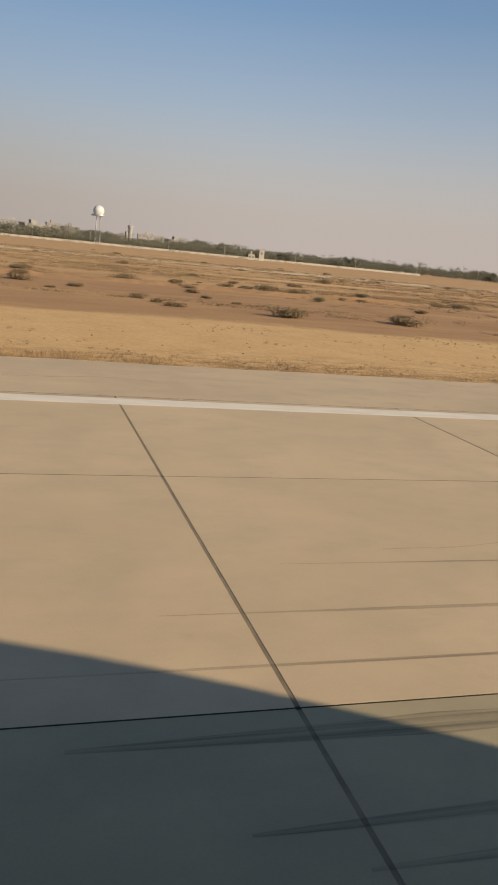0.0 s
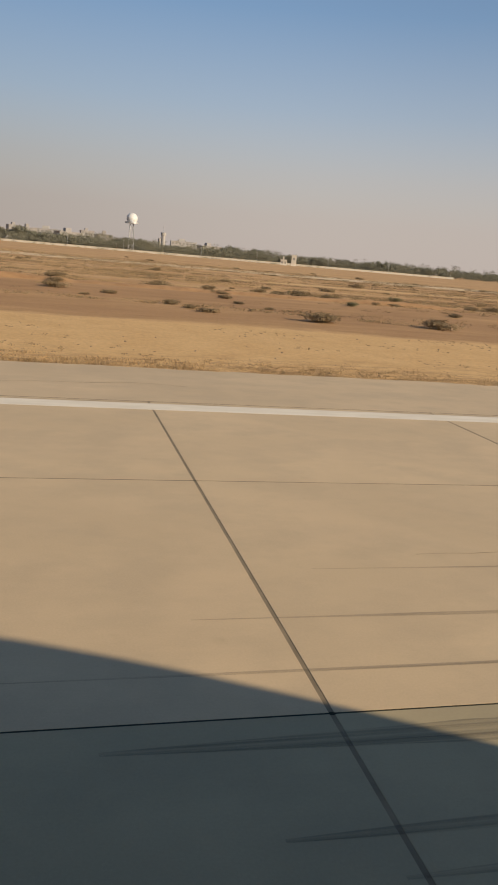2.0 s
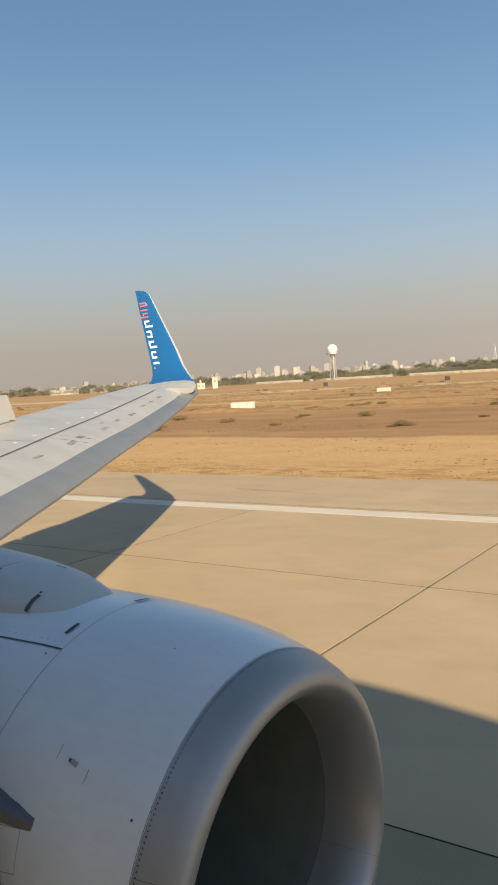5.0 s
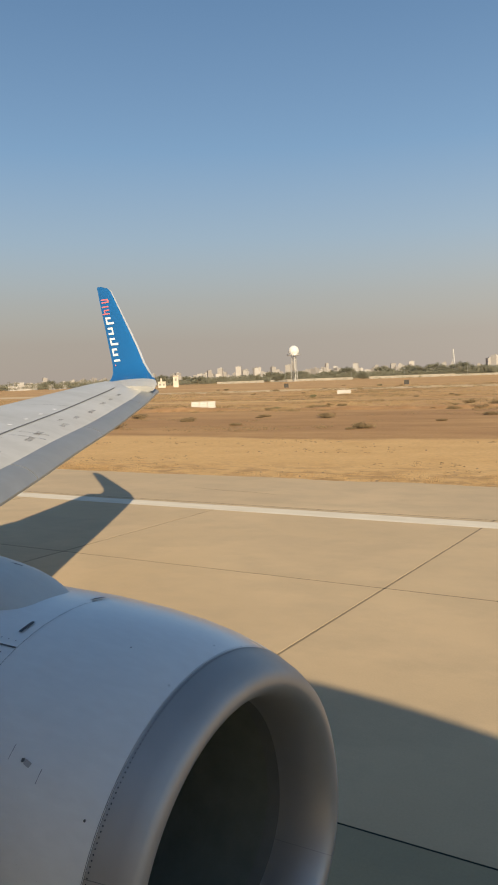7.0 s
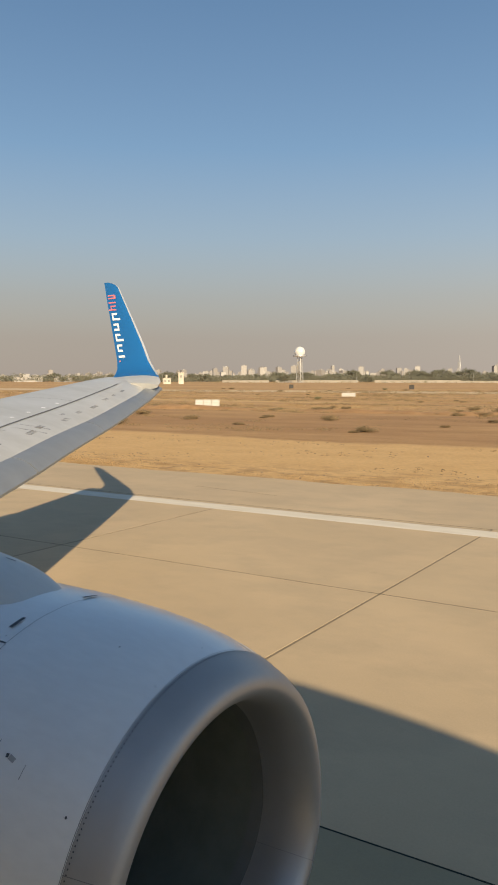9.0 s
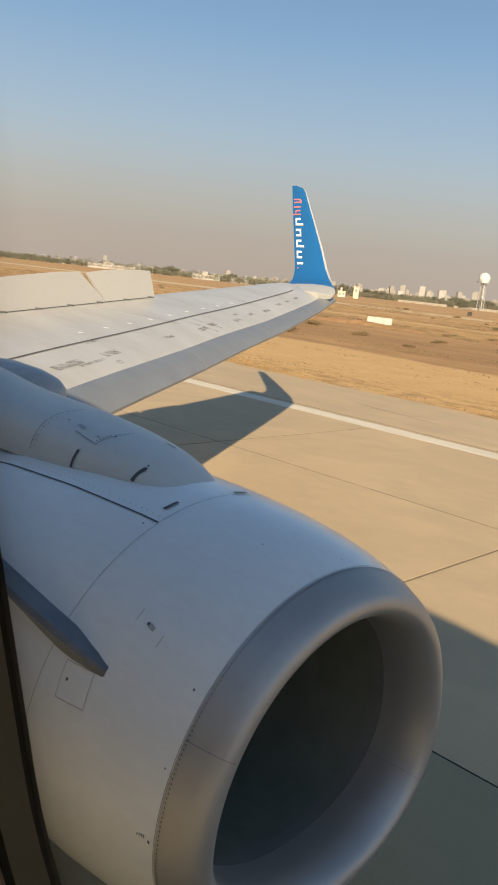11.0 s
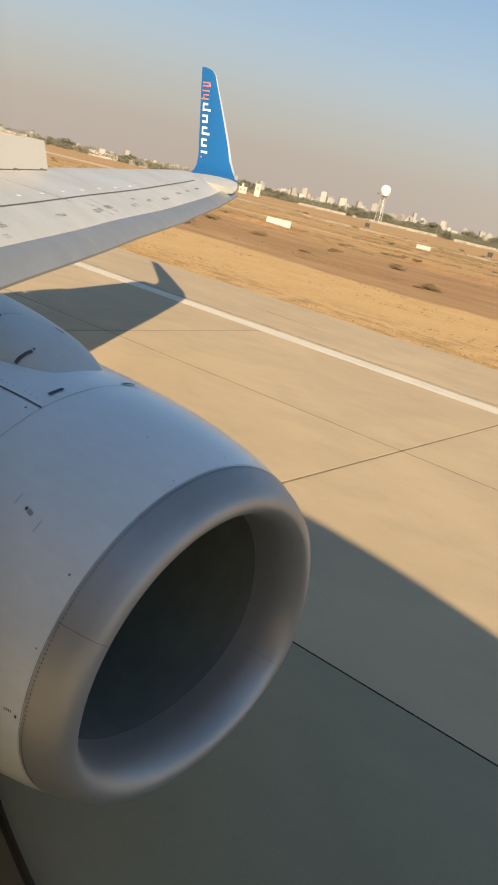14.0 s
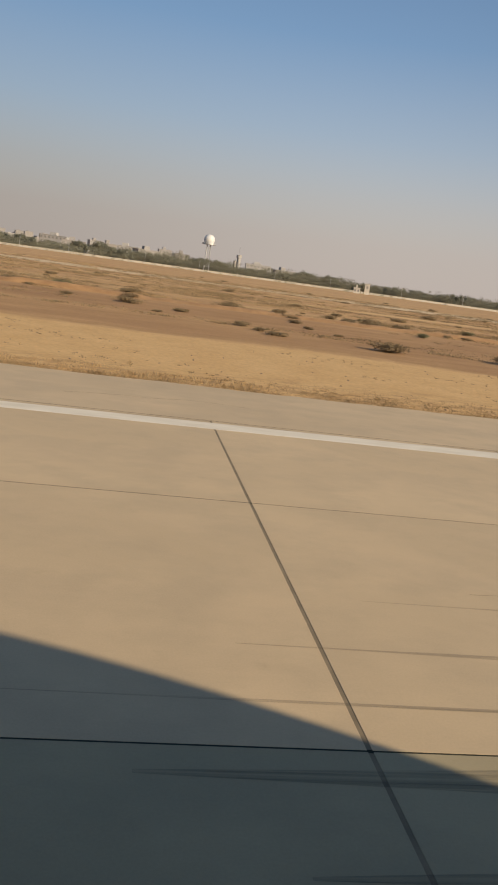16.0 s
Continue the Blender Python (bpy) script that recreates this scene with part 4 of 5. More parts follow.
for i in range(95):                       # loose belt along the bank
    x = rng.uniform(-110, 65)
    if noise.noise((x * 0.06, 4.0, 6.0)) < -0.12:
        continue
    SPOTS.append((x, 84 + 16 * rng.random() ** 1.4 + 3.0 * noise.noise((x * 0.03, 2.0, 0.0)), rng.choice((0, 0, 1, 2, 3, 3))))
for i in range(26):                       # a few on the turned earth before it
    x = rng.uniform(-75, 40)
    SPOTS.append((x, 51 + 26 * rng.random(), rng.choice((0, 3, 3))))
for i in range(70):
    az, d = rng.uniform(-36, 62), rng.uniform(66, 330)
    SPOTS.append((*at(az, d), rng.choice((0, 0, 1, 3, 3, 3, 2))))
for x, y, k in SPOTS:
    s = 0.5 + 0.85 * rng.random() ** 1.3
    ob = copy_thing(shrubs[k], pose(x, y, GROUND_Z, 0, 0, rng.random() * 360))
    ob.scale = (s * 1.3, s * 1.2, s * 0.8)
    if k == 2:
        ob.scale = (s * 0.8, s * 0.8, s * 0.7)
        ob["label"] = "green-leaved scrub bush on the dry field"
for ob in shrubs:
    x, y = at(rng.uniform(-30, 55), rng.uniform(60, 90))
    ob.matrix_basis = pose(x, y, GROUND_Z)
    ob.scale = (0.8, 0.8, 0.6)


# dry grass along the shoulder and in tufts over the verge
def blades(bm, x, y, h, n, spread):
    for _ in range(n):
        a = rng.random() * 6.28
        px, py = x + rng.gauss(0, spread), y + rng.gauss(0, spread * 0.6)
        hh = h * (0.4 + 0.9 * rng.random())
        w = 0.008 + 0.012 * rng.random()
        lx, ly = rng.gauss(0, 0.35) * hh, rng.gauss(0, 0.35) * hh
        c, s = math.cos(a) * w, math.sin(a) * w
        bm.faces.new([bm.verts.new(p) for p in ((px - c, py - s, GROUND_Z), (px + c, py + s, GROUND_Z), (px + lx, py + ly, GROUND_Z + hh))])


bm = bmesh.new()
for i in range(11000):
    x = rng.uniform(-75, 42)
    dens = 0.30 + 0.7 * noise.noise((x * 0.16, 0.4, 2.0)) + 0.6 * noise.noise((x * 0.9, 1.4, 2.0))
    if rng.random() > dens:
        continue
    blades(bm, x, EDGE_OUT + 0.1 + abs(rng.gauss(0, 1.5)), 0.045, 8, 0.18)
for i in range(1300):                     # taller clumps
    x = rng.uniform(-75, 42)
    if noise.noise((x * 0.11, 3.4, 7.0)) + 0.6 * noise.noise((x * 0.6, 5.4, 2.0)) < -0.05:
        continue
    blades(bm, x, EDGE_OUT + 0.2 + abs(rng.gauss(0, 1.1)), 0.045 + 0.07 * rng.random(), 30, 0.26)
tagged(part("verge_grass", bm, STRAW, None, "", False), "short dry straw-coloured grass fringe along the shoulder", "grass", kind="stuff")

# low bank of turned earth between the red soil and the grass
bm = bmesh.new()
bank = []
for i in range(421):
    x = -190 + 0.75 * i
    m = 86.0 + 3.0 * noise.noise((x * 0.03, 2.0, 0.0)) + 0.5 * noise.noise((x * 0.3, 2.0, 4.0))
    h = max(0.02, 0.34 + 0.42 * noise.noise((x * 0.07, 8.0, 0.0)) + 0.14 * noise.noise((x * 0.6, 1.0, 0.0)))
    bank.append([(x, m + o, GROUND_Z - 0.02 + h * f * (1 + 0.3 * noise.noise((x * 0.9, o, 3.0)))) for o, f in ((-1.6, 0.0), (-1.0, 0.45), (-0.4, 0.95), (0.2, 1.0), (0.9, 0.5), (1.8, 0.0))])
loft(bm, bank, False)
tagged(part("earth_bank", bm, BANK, None, ""), "low uneven bank of turned reddish earth", "earth bank", kind="structure")

# low dry brush in streaks over the field
bm = bmesh.new()
count = 0
while count < 6500:
    az, dist = rng.uniform(-38, 62), 60 + 210 * rng.random() ** 2.0
    x, y = at(az, dist)
    if y < 82 and rng.random() < 0.9 or y < 51 or noise.noise((x * 0.035, y * 0.14, 5.0)) + 0.45 * noise.noise((x * 0.2, y * 0.4, 7.0)) < 0.08:
        continue
    s = 0.25 + 0.5 * rng.random() ** 2 + dist * 0.0012
    leaf_clump(bm, (x, y, GROUND_Z + s * 0.16), s, 26, 0.28, 0.035 + dist * 0.00025, 2.2)
    count += 1
tufts = bmesh.new()
count = 0
while count < 4500:
    az, dist = rng.uniform(-38, 62), 80 + 190 * rng.random() ** 1.4
    x, y = at(az, dist)
    if y < 84 or noise.noise((x * 0.03, y * 0.12, 9.0)) + 0.5 * noise.noise((x * 0.15, y * 0.5, 2.0)) < 0.16:
        continue
    s = 0.2 + 0.35 * rng.random() + dist * 0.0010
    leaf_clump(tufts, (x, y, GROUND_Z + s * 0.15), s, 26, 0.3, 0.03 + dist * 0.0002, 3.0)
    count += 1
tagged(part("field_grass", tufts, FIELD_STRAW, None, "", False), "dry tan grass tufts in streaks over the field", "grass", kind="stuff")
tagged(part("field_brush", bm, SCRUB, None, "", False), "low dry brown brush in streaks over the reddish field", "brush", kind="stuff")

bm = bmesh.new()
count = 0
while count < 900:
    x, y = rng.uniform(-75, 42), EDGE_OUT + 0.6 + 17 * rng.random()
    if noise.noise((x * 0.14, y * 0.35, 11.0)) < 0.12:
        continue
    s = 0.06 + 0.16 * rng.random() ** 2
    leaf_clump(bm, (x, y, GROUND_Z + s * 0.15), s, 12, 0.35, 0.025)
    count += 1
tagged(part("verge_tufts", bm, SCRUB, None, "", False), "scattered dark dry tufts on the sandy verge", "grass", kind="stuff")
bm = bmesh.new()
for i in range(500):
    x, y = rng.uniform(-70, 40), EDGE_OUT + 0.3 + 15 * rng.random() ** 1.6
    s = 0.015 + 0.05 * rng.random() ** 3
    tube(bm, (x, y, GROUND_Z - s * 0.3), (x + s * rng.uniform(-0.3, 0.3), y, GROUND_Z + s * 0.7), s, s * 0.45, 5)
tagged(part("verge_stones", bm, BARK, None, "", False), "scattered small brown stones on the sandy verge", "stones", kind="stuff")


# trees
def make_tree(h, w, n):
    ob = thing("tree", (0, 0, -50), 0, label="olive-green tree beyond the airfield, haze painted into its leaves", category="tree", group="trees along the perimeter")
    bm = bmesh.new()
    tube(bm, (0, 0, -0.2), (0.1, 0, h * 0.45), 0.34, 0.2, 8)
    for k in range(5):
        a = k * 1.26
        tube(bm, (0.08, 0, h * (0.25 + 0.04 * k)), (w * 0.35 * math.cos(a), w * 0.35 * math.sin(a), h * 0.7), 0.08, 0.03, 6)
    part("trunk", bm, BARK, ob, "", False)
    bm = bmesh.new()
    for k in range(22):
        a, r = rng.random() * 6.28, w * 0.42 * math.sqrt(rng.random())
        leaf_clump(bm, (r * math.cos(a), r * math.sin(a), h * (0.16 + 0.66 * rng.random() * (1 - 0.5 * r / w))), w * 0.18, n // 22, 0.8, 0.26)
    part("crown", bm, HAZED_LEAF, ob, "", False)
    return ob


trees = [make_tree(8.6, 11.5, 4200), make_tree(10.5, 12, 4600), make_tree(7.0, 13, 4200), make_tree(9.6, 10, 4000)]
for i in range(210):
    az = lerp(-38, 64, (i + rng.random()) / 210)
    d = rng.uniform(790, 1080) / max(0.62, math.cos(radians(az)))
    x, y = at(az, d)
    s = 0.6 + 0.5 * rng.random()
    if rng.random() < 0.08:
        s *= 1.3
    ob = copy_thing(trees[i % 4], pose(x, y, GROUND_Z, 0, 0, rng.random() * 360))
    s *= 1.55 if az < 6 else (1.6 if az < 40 else 1.45)
    ob.scale = (s * 1.2, s * 1.2, s)
for ob, az in zip(trees, (24, 30, -8, 41)):
    x, y = at(az, 850)
    ob.matrix_basis = pose(x, y, GROUND_Z)

bm = bmesh.new()
for i in range(9500):
    az = rng.uniform(-40, 66)
    d = (775 + 420 * rng.random() ** 1.5) / max(0.6, math.cos(radians(az)))
    x, y = at(az, d)
    h = 4.6 + 3.6 * noise.noise((x * 0.008, y * 0.008, 3.0)) + 2.0 * noise.noise((x * 0.03, y * 0.03, 1.0))
    h *= 1.75 if az < 6 else (1.3 if az < 40 else 1.9)
    leaf_clump(bm, (x, y, max(0.6, h) * (0.25 + 0.85 * rng.random())), 3.0 + 2.0 * rng.random(), 46, 0.6, 0.42)
tagged(part("far_thicket", bm, HAZED_LEAF, None, "", False), "dense olive scrub and low trees beyond the perimeter", "woods", kind="stuff")


bm = bmesh.new()
for i in range(260):
    x = rng.uniform(-520, 260)
    leaf_clump(bm, (x, rng.uniform(735, 756), 0.6), 1.4 + 1.3 * rng.random(), 16, 0.6, 0.3)
tagged(part("wall_foot_scrub", bm, SCRUB_GREEN, None, "", False), "low dusty scrub along the foot of the boundary wall", "brush", kind="stuff")

# perimeter wall
for i in range(-45, 57):
    x0 = -12 - i * 9.0
    bm = bmesh.new()
    box(bm, -4.4, 4.4, -0.12, 0.12, -0.2, 3.0, 0.02)
    box(bm, -4.5, 4.5, -0.2, 0.2, 3.0, 3.15, 0.02)
    if i == -45:
        wall_mesh = mesh_of("wall_panel", bm, WALL_DIM, False)
        perimeter_wall = tagged(new("perimeter_wall"), "long whitewashed boundary wall across the airfield", "wall", kind="structure")
    else:
        bm.free()
    if i in (17, 36, 37, 49):
        continue
    ob = new("wall_panel", wall_mesh)
    ob.parent = perimeter_wall
    ob.matrix_basis = pose(x0, 760 + 1.2 * noise.noise((i * 0.7, 0, 0)), GROUND_Z)
    ob.scale = (1, 1, 0.6 if x0 > -240 else 0.8)


# buildings


def make_building(w, d, h, floors, bays, mat, name="building", label="low cream-plastered building among the trees", pane_w=1.3):
    ob = thing(name, (0, 0, -60), 0, label=label, category="building", group="buildings beyond the airfield")
    bm = bmesh.new()
    box(bm, -w / 2, w / 2, -d / 2, d / 2, -0.2, h, 0.06)
    body = part("wall", bm, mat, ob, "", False)
    bm = bmesh.new()
    box(bm, -w / 2 - 0.25, w / 2 + 0.25, -d / 2 - 0.25, d / 2 + 0.25, h + 0.004, h + 0.35, 0.04)
    box(bm, -w * 0.18, w * 0.05, -d * 0.2, d * 0.2, h + 0.35, h + 2.3, 0.04)
    part("roof", bm, mat, ob, "", False)
    bm = bmesh.new()
    box(bm, -pane_w / 2, pane_w / 2, -0.05, 0.05, 0, 1.35)
    me = mesh_of("window", bm, PANE, False)
    fh = h / floors
    for f in range(floors):
        for b in range(bays):
            q = new("window", me)
            q.parent = ob
            q.matrix_basis = pose(-w / 2 + w * (b + 0.5) / bays, -d / 2 - 0.03, f * fh + fh * 0.35)
    return ob


near_builds = [make_building(14, 9, 6.5, 2, 5, PLASTER), make_building(9, 8, 4.0, 1, 3, PLASTER_PALE), make_building(20, 10, 9.5, 3, 7, PLASTER_PALE),
               make_building(11, 9, 12.5, 4, 4, PLASTER, label="cream apartment block in the hazy distance"), make_building(8, 7, 7.0, 2, 3, PLASTER_TAN)]
far_builds = [make_building(22, 16, 34, 10, 4, PLASTER_TAN, "tower_block", "tall tan tower block in the hazy distance", 2.4),
              make_building(18, 16, 42, 12, 3, PLASTER, "tower_block", "tall cream tower block in the hazy distance", 2.4),
              make_building(26, 16, 24, 7, 5, PLASTER_PALE, "tower_block", "pale mid-rise block in the hazy distance", 2.4)]


def put(ob, az, d, turn=None, s=1.0):
    x, y = at(az, d)
    q = copy_thing(ob, pose(x, y, GROUND_Z, 0, 0, az + (rng.uniform(-25, 25) if turn is None else turn)))
    q.scale = (s, s, s)
    return q


for i in range(240):
    az = rng.uniform(-38, 64)
    if az < -9 and rng.random() < 0.75:
        continue
    d = rng.uniform(1300 if az > 12 else 1700, 2500) / max(0.62, math.cos(radians(az)))
    put(near_builds[rng.randrange(5)], az, d, None, 0.6 + 0.7 * rng.random() ** 1.6)
# the far city behind them, too small to pick apart
city = bmesh.new()


def turned_box(bm, c, turn, w, d, z0, z1):
    ca, sa = math.cos(turn), math.sin(turn)
    ring = lambda z: [(c[0] + u * ca - v * sa, c[1] + u * sa + v * ca, z) for u, v in ((-w, -d), (w, -d), (w, d), (-w, d))]
    loft(bm, [ring(z0), ring(z1)], True, True)


for i in range(900):
    az = rng.uniform(-38, 64) if i < 330 else rng.gauss(33, 12)
    dist = rng.uniform(1500, 3000) / max(0.62, math.cos(radians(az)))
    s = 0.7 + 0.7 * rng.random() ** 1.5
    w, d, h = rng.choice(((14, 9, 6), (20, 10, 8), (11, 10, 11), (16, 9, 5), (9, 8, 16)))
    if rng.random() < 0.06:
        h *= 1.7
    h *= 1.6 if 8 < az < 36 else (0.9 if az < -9 else 1.4)
    x, y = at(az, dist)
    turn = radians(az) + rng.uniform(-0.7, 0.7)
    turned_box(city, (x, y), turn, w * s / 2, d * s / 2, GROUND_Z - 0.2, h * s)
    turned_box(city, (x + rng.uniform(-2, 2), y), turn, w * s / 6, d * s / 5, h * s - 0.1, h * s + 2.0)
tagged(part("far_city", city, CITY, None, "", False), "many small pale houses and blocks in the distant haze", "buildings", kind="stuff")
for i in range(7):
    az = rng.uniform(-36, 62)
    put(near_builds[rng.randrange(2)], az, rng.uniform(790, 900) / math.cos(radians(az)), None, 0.9)
for az, d, k in ((21.2, 2200, 0), (21.9, 2220, 1), (22.5, 2190, 0), (23.1, 2240, 0), (23.7, 2205, 2), (20.4, 2300, 2), (34.5, 2800, 0), (35.2, 2780, 1), (33.6, 2850, 2), (39, 2900, 1), (40.2, 2850, 2),
                 (46.5, 2600, 1), (14.5, 2600, 2), (9.5, 2700, 0), (28, 2800, 2), (31, 2800, 0), (52, 2800, 2), (2, 2800, 2), (5.3, 2280, 2), (6.0, 2250, 0), (6.5, 2270, 2), (7.0, 2240, 0), (7.6, 2290, 0), (8.2, 2260, 2), (8.8, 2300, 0)):
    put(far_builds[k], az, d, 10, 0.78 if az > 12 else 1.0)
for ob, az, d in zip(near_builds + far_builds, (46, 26, 58, 16, 49, 25, 36, 43), (1400, 1300, 1700, 1900, 1600, 2900, 3000, 2950)):
    ob.matrix_basis = pose(*at(az, d), GROUND_Z, 0, 0, az)
    ob.scale = (0.8, 0.8, 0.65)
for az, d, k, size in ((5.2, 1250, 2, 2.1), (4.0, 1190, 0, 2.4), (2.6, 1260, 3, 1.7), (1.7, 1180, 4, 2.5), (0.4, 1230, 2, 2.0), (-1.0, 1200, 0, 2.6),
                       (-2.2, 1290, 3, 1.8), (-3.4, 1220, 4, 2.6), (-8.8, 1300, 2, 2.0), (-10.6, 1260, 0, 2.3)):
    put(near_builds[k], az, d, None, size)                  # pale town beyond the trees
# long low terminal-like block
ob = make_building(40, 9, 4.6, 1, 12, PLASTER_PALE, "long_building", "long cream building with a row of windows", 2.4)
ob.matrix_basis = pose(*at(54.6, 1350), GROUND_Z, 0, 0, 55)
ob.scale = (1.9, 1.9, 1.6)
ob = make_building(22, 8, 3.2, 1, 7, PLASTER_PALE, "long_building", "long pale single-storey shed among trees", 1.9)
ob.matrix_basis = pose(*at(48.0, 1240), GROUND_Z, 0, 0, 47)
ob.scale = (1.9, 1.9, 2.2)


def make_watch_tower():
    ob = thing("watch_tower", (0, 0, 0), 0, label="white square watch tower with a dark opening", category="tower")
    bm = bmesh.new()
    box(bm, -1.9, 1.9, -1.9, 1.9, -0.2, 7.2, 0.05)
    part("shaft", bm, WALL_WHITE, ob, "", False)
    bm = bmesh.new()
    box(bm, -2.3, 2.3, -2.3, 2.3, 7.204, 7.7, 0.05)
    part("roof", bm, WALL_WHITE, ob, "", False)
    bm = bmesh.new()
    box(bm, -0.7, 0.7, -1.96, -1.86, 4.2, 5.9)
    part("opening", bm, PANE, ob, "", False)
    return ob


tower = make_watch_tower()
tower.matrix_basis = pose(*at(37.4, 640), GROUND_Z, 0, 0, 37)
tower.scale = (1.1, 1.1, 1.2)
hut = make_building(5, 4, 3.4, 1, 2, WALL_WHITE, "guard_hut", "small white guard hut beside the watch tower")
hut.matrix_basis = pose(*at(38.4, 640), GROUND_Z, 0, 0, 38)
hut.scale = (1.2, 1.2, 1.3)
ob = copy_thing(tower, pose(*at(-16.6, 700), GROUND_Z, 0, 0, -16))
ob.scale = (1.1, 1.1, 1.2)
ob = copy_thing(hut, pose(*at(-15.9, 700), GROUND_Z, 0, 0, -16))
ob.scale = (1.1, 1.1, 1.3)

# radome on its mast
radome = thing("radar_tower", (*at(28.9, 830), GROUND_Z), 0, label="white radar dome on a slender lattice mast", category="radar tower")
bm = bmesh.new()
R, CZ = 3.8, 21.9
loft(bm, [[(R * math.sin(p) * math.cos(t), R * math.sin(p) * math.sin(t), CZ + R * math.cos(p)) for t in [2 * math.pi * k / 32 for k in range(32)]]
          for p in [0.02 + (2.25 - 0.02) * j / 18 for j in range(19)]], True, True)
part("dome", bm, DOME_WHITE, radome, "white spherical dome")
bm = bmesh.new()
tube(bm, (0, 0, 18.6), (0, 0, 19.7), 4.8, 4.8, 24)
part("platform", bm, STEEL, radome, "grey steel platform", False)
bm = bmesh.new()
for k in range(4):
    a, b = radians(45 + 90 * k), radians(135 + 90 * k)
    for j in range(5):
        z0, z1 = j * 3.75 - 0.2, (j + 1) * 3.75 - 0.2
        r0, r1 = 2.6 - 0.2 * j, 2.4 - 0.2 * j
        p, q = (r0 * math.cos(a), r0 * math.sin(a), z0), (r1 * math.cos(a), r1 * math.sin(a), z1)
        u = (r1 * math.cos(b), r1 * math.sin(b), z1)
        tube(bm, p, q, 0.22, 0.22, 6)
        tube(bm, p, u, 0.1, 0.1, 5)
        tube(bm, q, u, 0.1, 0.1, 5)
part("lattice_mast", bm, STEEL, radome, "grey lattice mast", False)
radome.scale = (1.45, 1.45, 1.45)
# the same radome repeated on a forward bearing, to fit the camera's forward views
repeat_radome = copy_thing(radome, pose(*at(-5.2, 850), GROUND_Z))
repeat_radome.scale = (1.48, 1.48, 1.48)

# slim white mast building and a lattice mast
ob = thing("control_tower", (*at(-7.4, 900), GROUND_Z), 0, label="slim white tower with an antenna above the trees", category="tower")
bm = bmesh.new()
tube(bm, (0, 0, -0.2), (0, 0, 12), 2.6, 2.3, 12)
part("shaft", bm, PLASTER_PALE, ob, "", False)
bm = bmesh.new()
tube(bm, (0, 0, 12.004), (0, 0, 14), 3.0, 3.2, 12)
part("cabin", bm, PLASTER_PALE, ob, "", False)
bm = bmesh.new()
tube(bm, (0, 0, 14.004), (0, 0, 20), 0.3, 0.12, 6)
part("antenna", bm, STEEL, ob, "", False)
ob.scale = (0.95, 0.95, 1.6)
ob = thing("lattice_mast", (*at(17.8, 1000), GROUND_Z), 0, label="grey steel lattice mast in the distance", category="mast")
bm = bmesh.new()
for k in range(3):
    a, b = radians(120 * k), radians(120 * k + 120)
    for j in range(8):
        z0, z1 = j * 4 - 0.2, j * 4 + 3.8
        r0, r1 = 3.2 - 0.36 * j, 2.84 - 0.36 * j
        p, q, u = (r0 * math.cos(a), r0 * math.sin(a), z0), (r1 * math.cos(a), r1 * math.sin(a), z1), (r1 * math.cos(b), r1 * math.sin(b), z1)
        tube(bm, p, q, 0.25, 0.25, 5), tube(bm, p, u, 0.12, 0.12, 5)
part("frame", bm, STEEL, ob, "", False)


def make_pole():
    ob = thing("light_pole", (0, 0, -60), 0, label="thin grey light pole by the perimeter", category="pole", group="poles along the perimeter")
    bm = bmesh.new()
    tube(bm, (0, 0, -0.2), (0, 0, 9), 0.13, 0.08, 6)
    part("pole", bm, STEEL, ob, "", False)
    bm = bmesh.new()
    box(bm, -0.7, 0.7, -0.15, 0.15, 9.004, 9.2)
    part("lamp_head", bm, STEEL, ob, "", False)
    return ob


pole = make_pole()
pole.matrix_basis = pose(*at(12, 745), GROUND_Z)
for i in range(22):
    az = -36 + 4.4 * i + rng.uniform(-1, 1)
    copy_thing(pole, pose(*at(az, 745 / max(0.5, math.cos(radians(az)))), GROUND_Z))

# blank white guidance sign and dark marker boxes
sign = thing("guidance_sign", (*at(25.4, 168), GROUND_Z), 24, label="white three-panel guidance sign on short steel legs", category="sign")
for k in range(3):
    bm = bmesh.new()
    box(bm, -1.42 + 0.95 * k, -0.48 + 0.95 * k, -0.12, 0.12, 0.22, 1.0, 0.02)
    part("panel", bm, SIGN_WHITE, sign, "white sign panel", False)
    for j in range(2):                                  # unreadable writing
        bm = bmesh.new()
        box(bm, -1.3 + 0.95 * k, -0.62 - 0.1 * j + 0.95 * k, -0.128, -0.121, 0.72 - 0.26 * j, 0.82 - 0.26 * j)
        part("writing_bar", bm, STEEL, sign, "grey bar of unreadable writing", False)
for x in (-1.25, 0, 1.25):
    bm = bmesh.new()
    box(bm, x - 0.05, x + 0.05, -0.05, 0.05, -0.05, 0.218)
    part("leg", bm, STEEL, sign, "", False)


def marker_box(az, d):
    ob = thing("marker_box", (*at(az, d), GROUND_Z), az, label="dark equipment box on the dry soil", category="equipment box")
    bm = bmesh.new()
    box(bm, -0.9, 0.9, -0.5, 0.5, -0.02, 1.5, 0.05)
    part("case", bm, BOX_DARK, ob, "", False)
    bm = bmesh.new()
    box(bm, -1.0, 1.0, -0.6, 0.6, 1.504, 1.62, 0.03)
    part("cover", bm, BOX_DARK, ob, "", False)


near_sign = copy_thing(sign, pose(*at(35.5, 108), GROUND_Z, 0, 0, 33))
near_sign.scale = (1.15, 1.15, 1.15)
near_sign["label"] = "larger white three-panel guidance sign on the dry field"
marker_box(21.0, 300)
marker_box(29.5, 330)


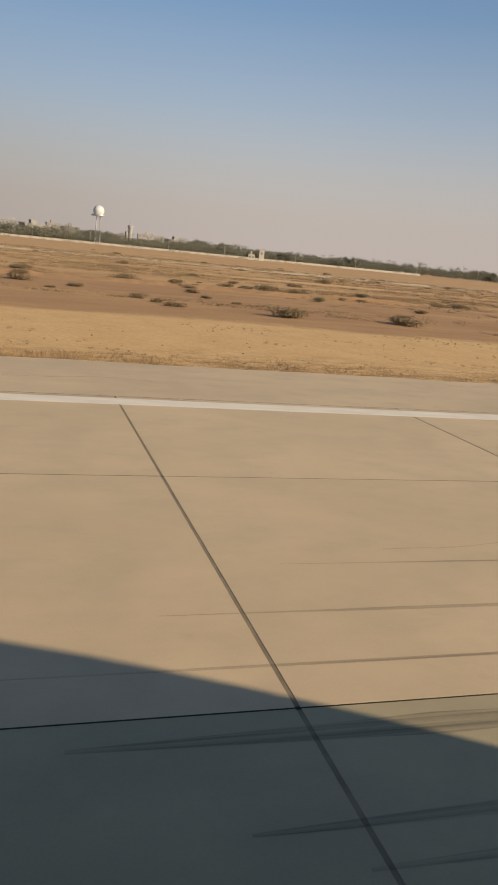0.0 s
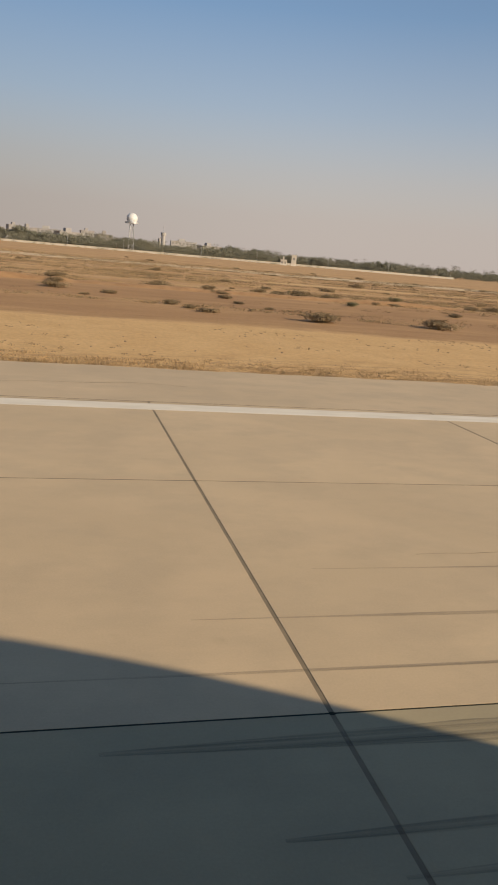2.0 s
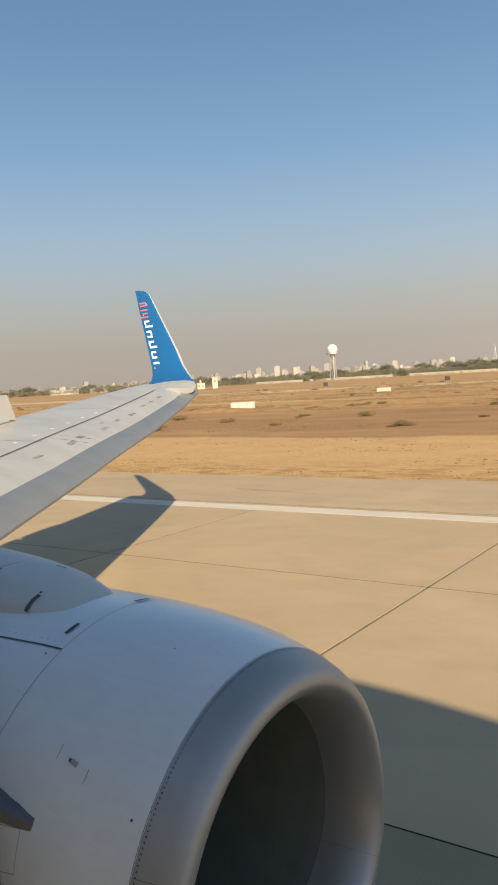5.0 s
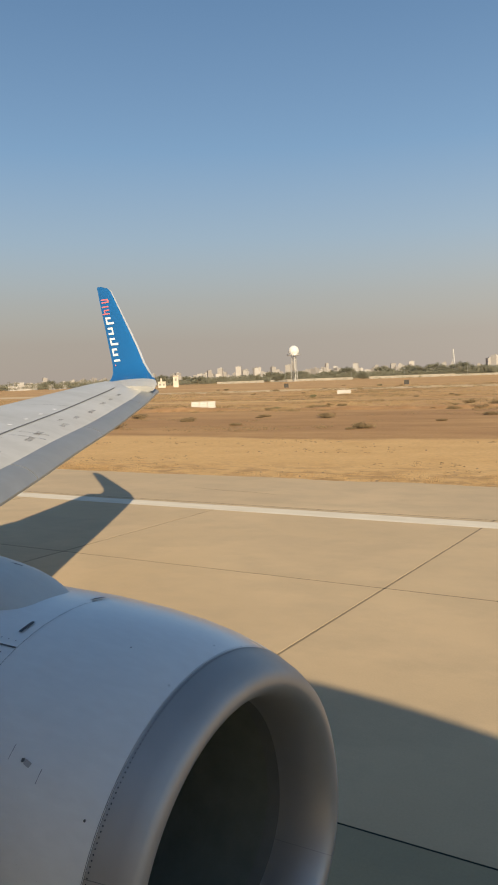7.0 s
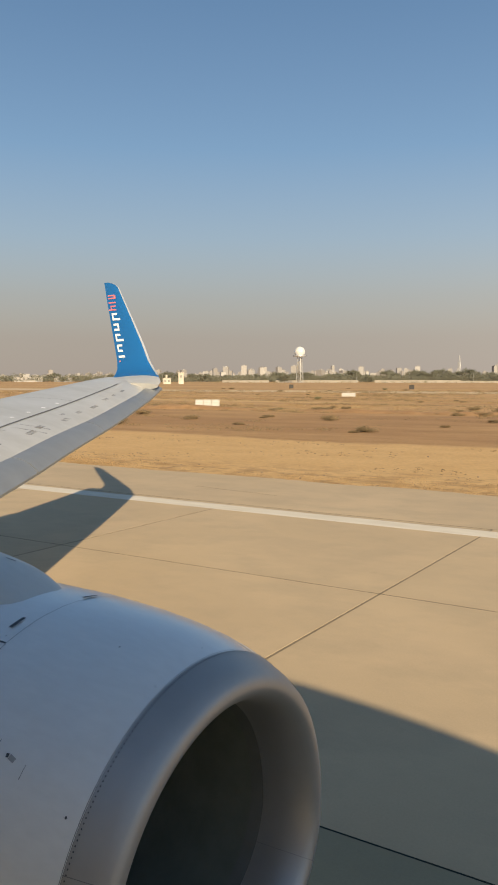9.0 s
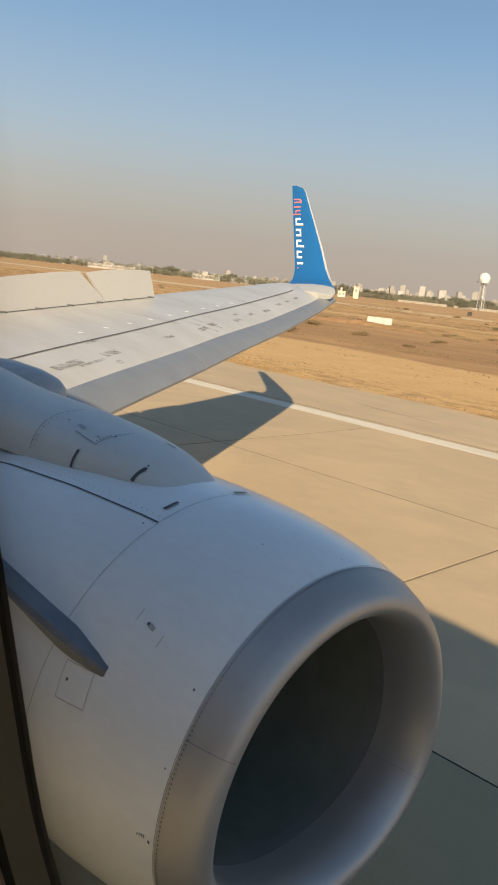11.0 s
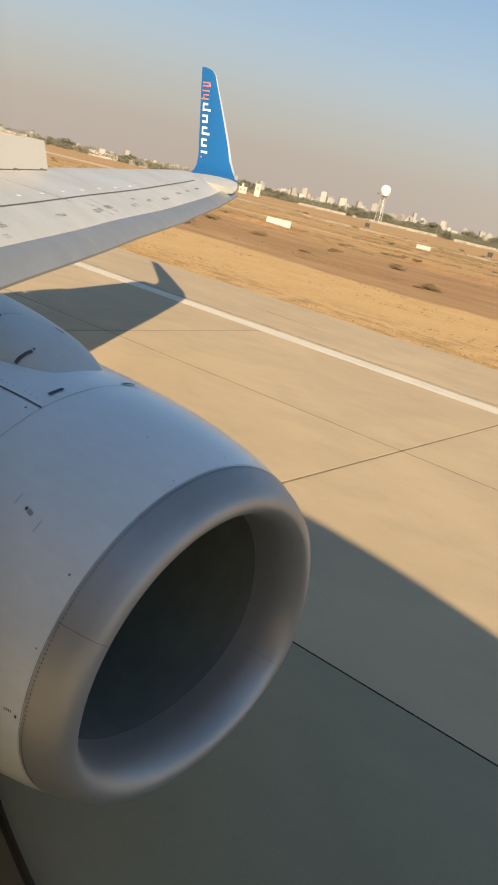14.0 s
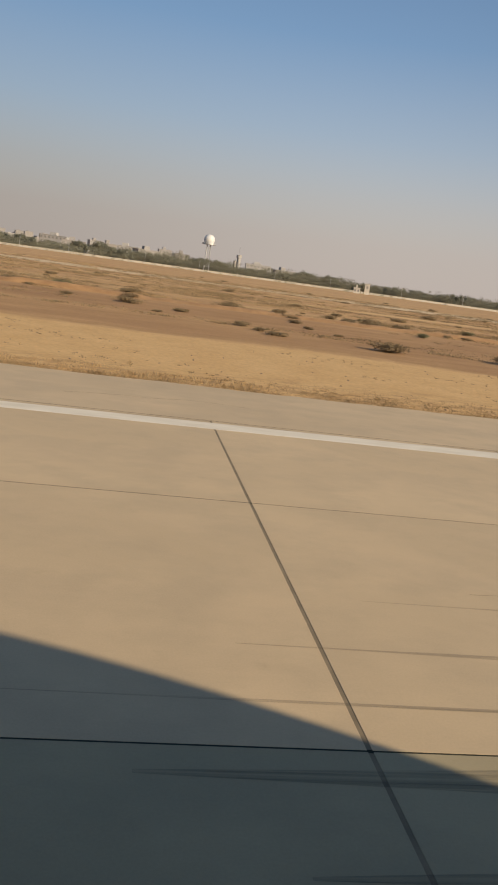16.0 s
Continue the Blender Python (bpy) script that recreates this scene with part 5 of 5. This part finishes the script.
# ---- runway slabs, last ----
def slab_mesh(w, l, mat):
    bm = bmesh.new()
    g, c = 0.011, 0.002
    x0, x1, y0, y1 = -l / 2 + 0.025, l / 2 - 0.025, -w / 2 + g, w / 2 - g
    low = [bm.verts.new(p) for p in ((x0, y0, -0.04), (x1, y0, -0.04), (x1, y1, -0.04), (x0, y1, -0.04))]
    mid = [bm.verts.new(p) for p in ((x0, y0, -c), (x1, y0, -c), (x1, y1, -c), (x0, y1, -c))]
    top = [bm.verts.new(p) for p in ((x0 + c, y0 + c, 0), (x1 - c, y0 + c, 0), (x1 - c, y1 - c, 0), (x0 + c, y1 - c, 0))]
    for a, b in ((low, mid), (mid, top)):
        for i in range(4):
            bm.faces.new((a[i], a[(i + 1) % 4], b[(i + 1) % 4], b[i]))
    bm.faces.new(top)
    return mesh_of("concrete_slab", bm, mat, False)


SLAB, SLAB_DARK = slab_mesh(LANE, ROW, CONCRETE), slab_mesh(LANE, ROW, CENTRE)
rest, rest_dark = bmesh.new(), bmesh.new()
for lane in range(-3, 2 + 1):
    yc = J1 + LANE * (lane - 0.5)
    for k in range(-90, 60):
        xc = ROW0 + ROW * (k + 0.5)
        if lane >= 0 and -11 <= k < 7:
            ob = new("concrete_slab", SLAB if lane > 0 else SLAB_DARK)
            ob.parent = runway
            ob.matrix_basis = pose(xc, yc, 0.0005 * rng.uniform(-1, 1))
        else:
            g, heap = 0.014, rest if lane > 0 else rest_dark
            vs = [heap.verts.new(p) for p in ((xc - ROW / 2 + g, yc - LANE / 2 + g, 0), (xc + ROW / 2 - g, yc - LANE / 2 + g, 0),
                                              (xc + ROW / 2 - g, yc + LANE / 2 - g, 0), (xc - ROW / 2 + g, yc + LANE / 2 - g, 0))]
            lo = [heap.verts.new(v.co - Vector((0, 0, 0.03))) for v in vs]
            heap.faces.new(vs)
            for i in range(4):
                heap.faces.new((vs[i], lo[i], lo[(i + 1) % 4], vs[(i + 1) % 4]))
for heap, mat in ((rest, CONCRETE), (rest_dark, CENTRE)):
    far = part("far_slabs", heap, mat, runway, "", False)
    far["kind"] = "stuff"
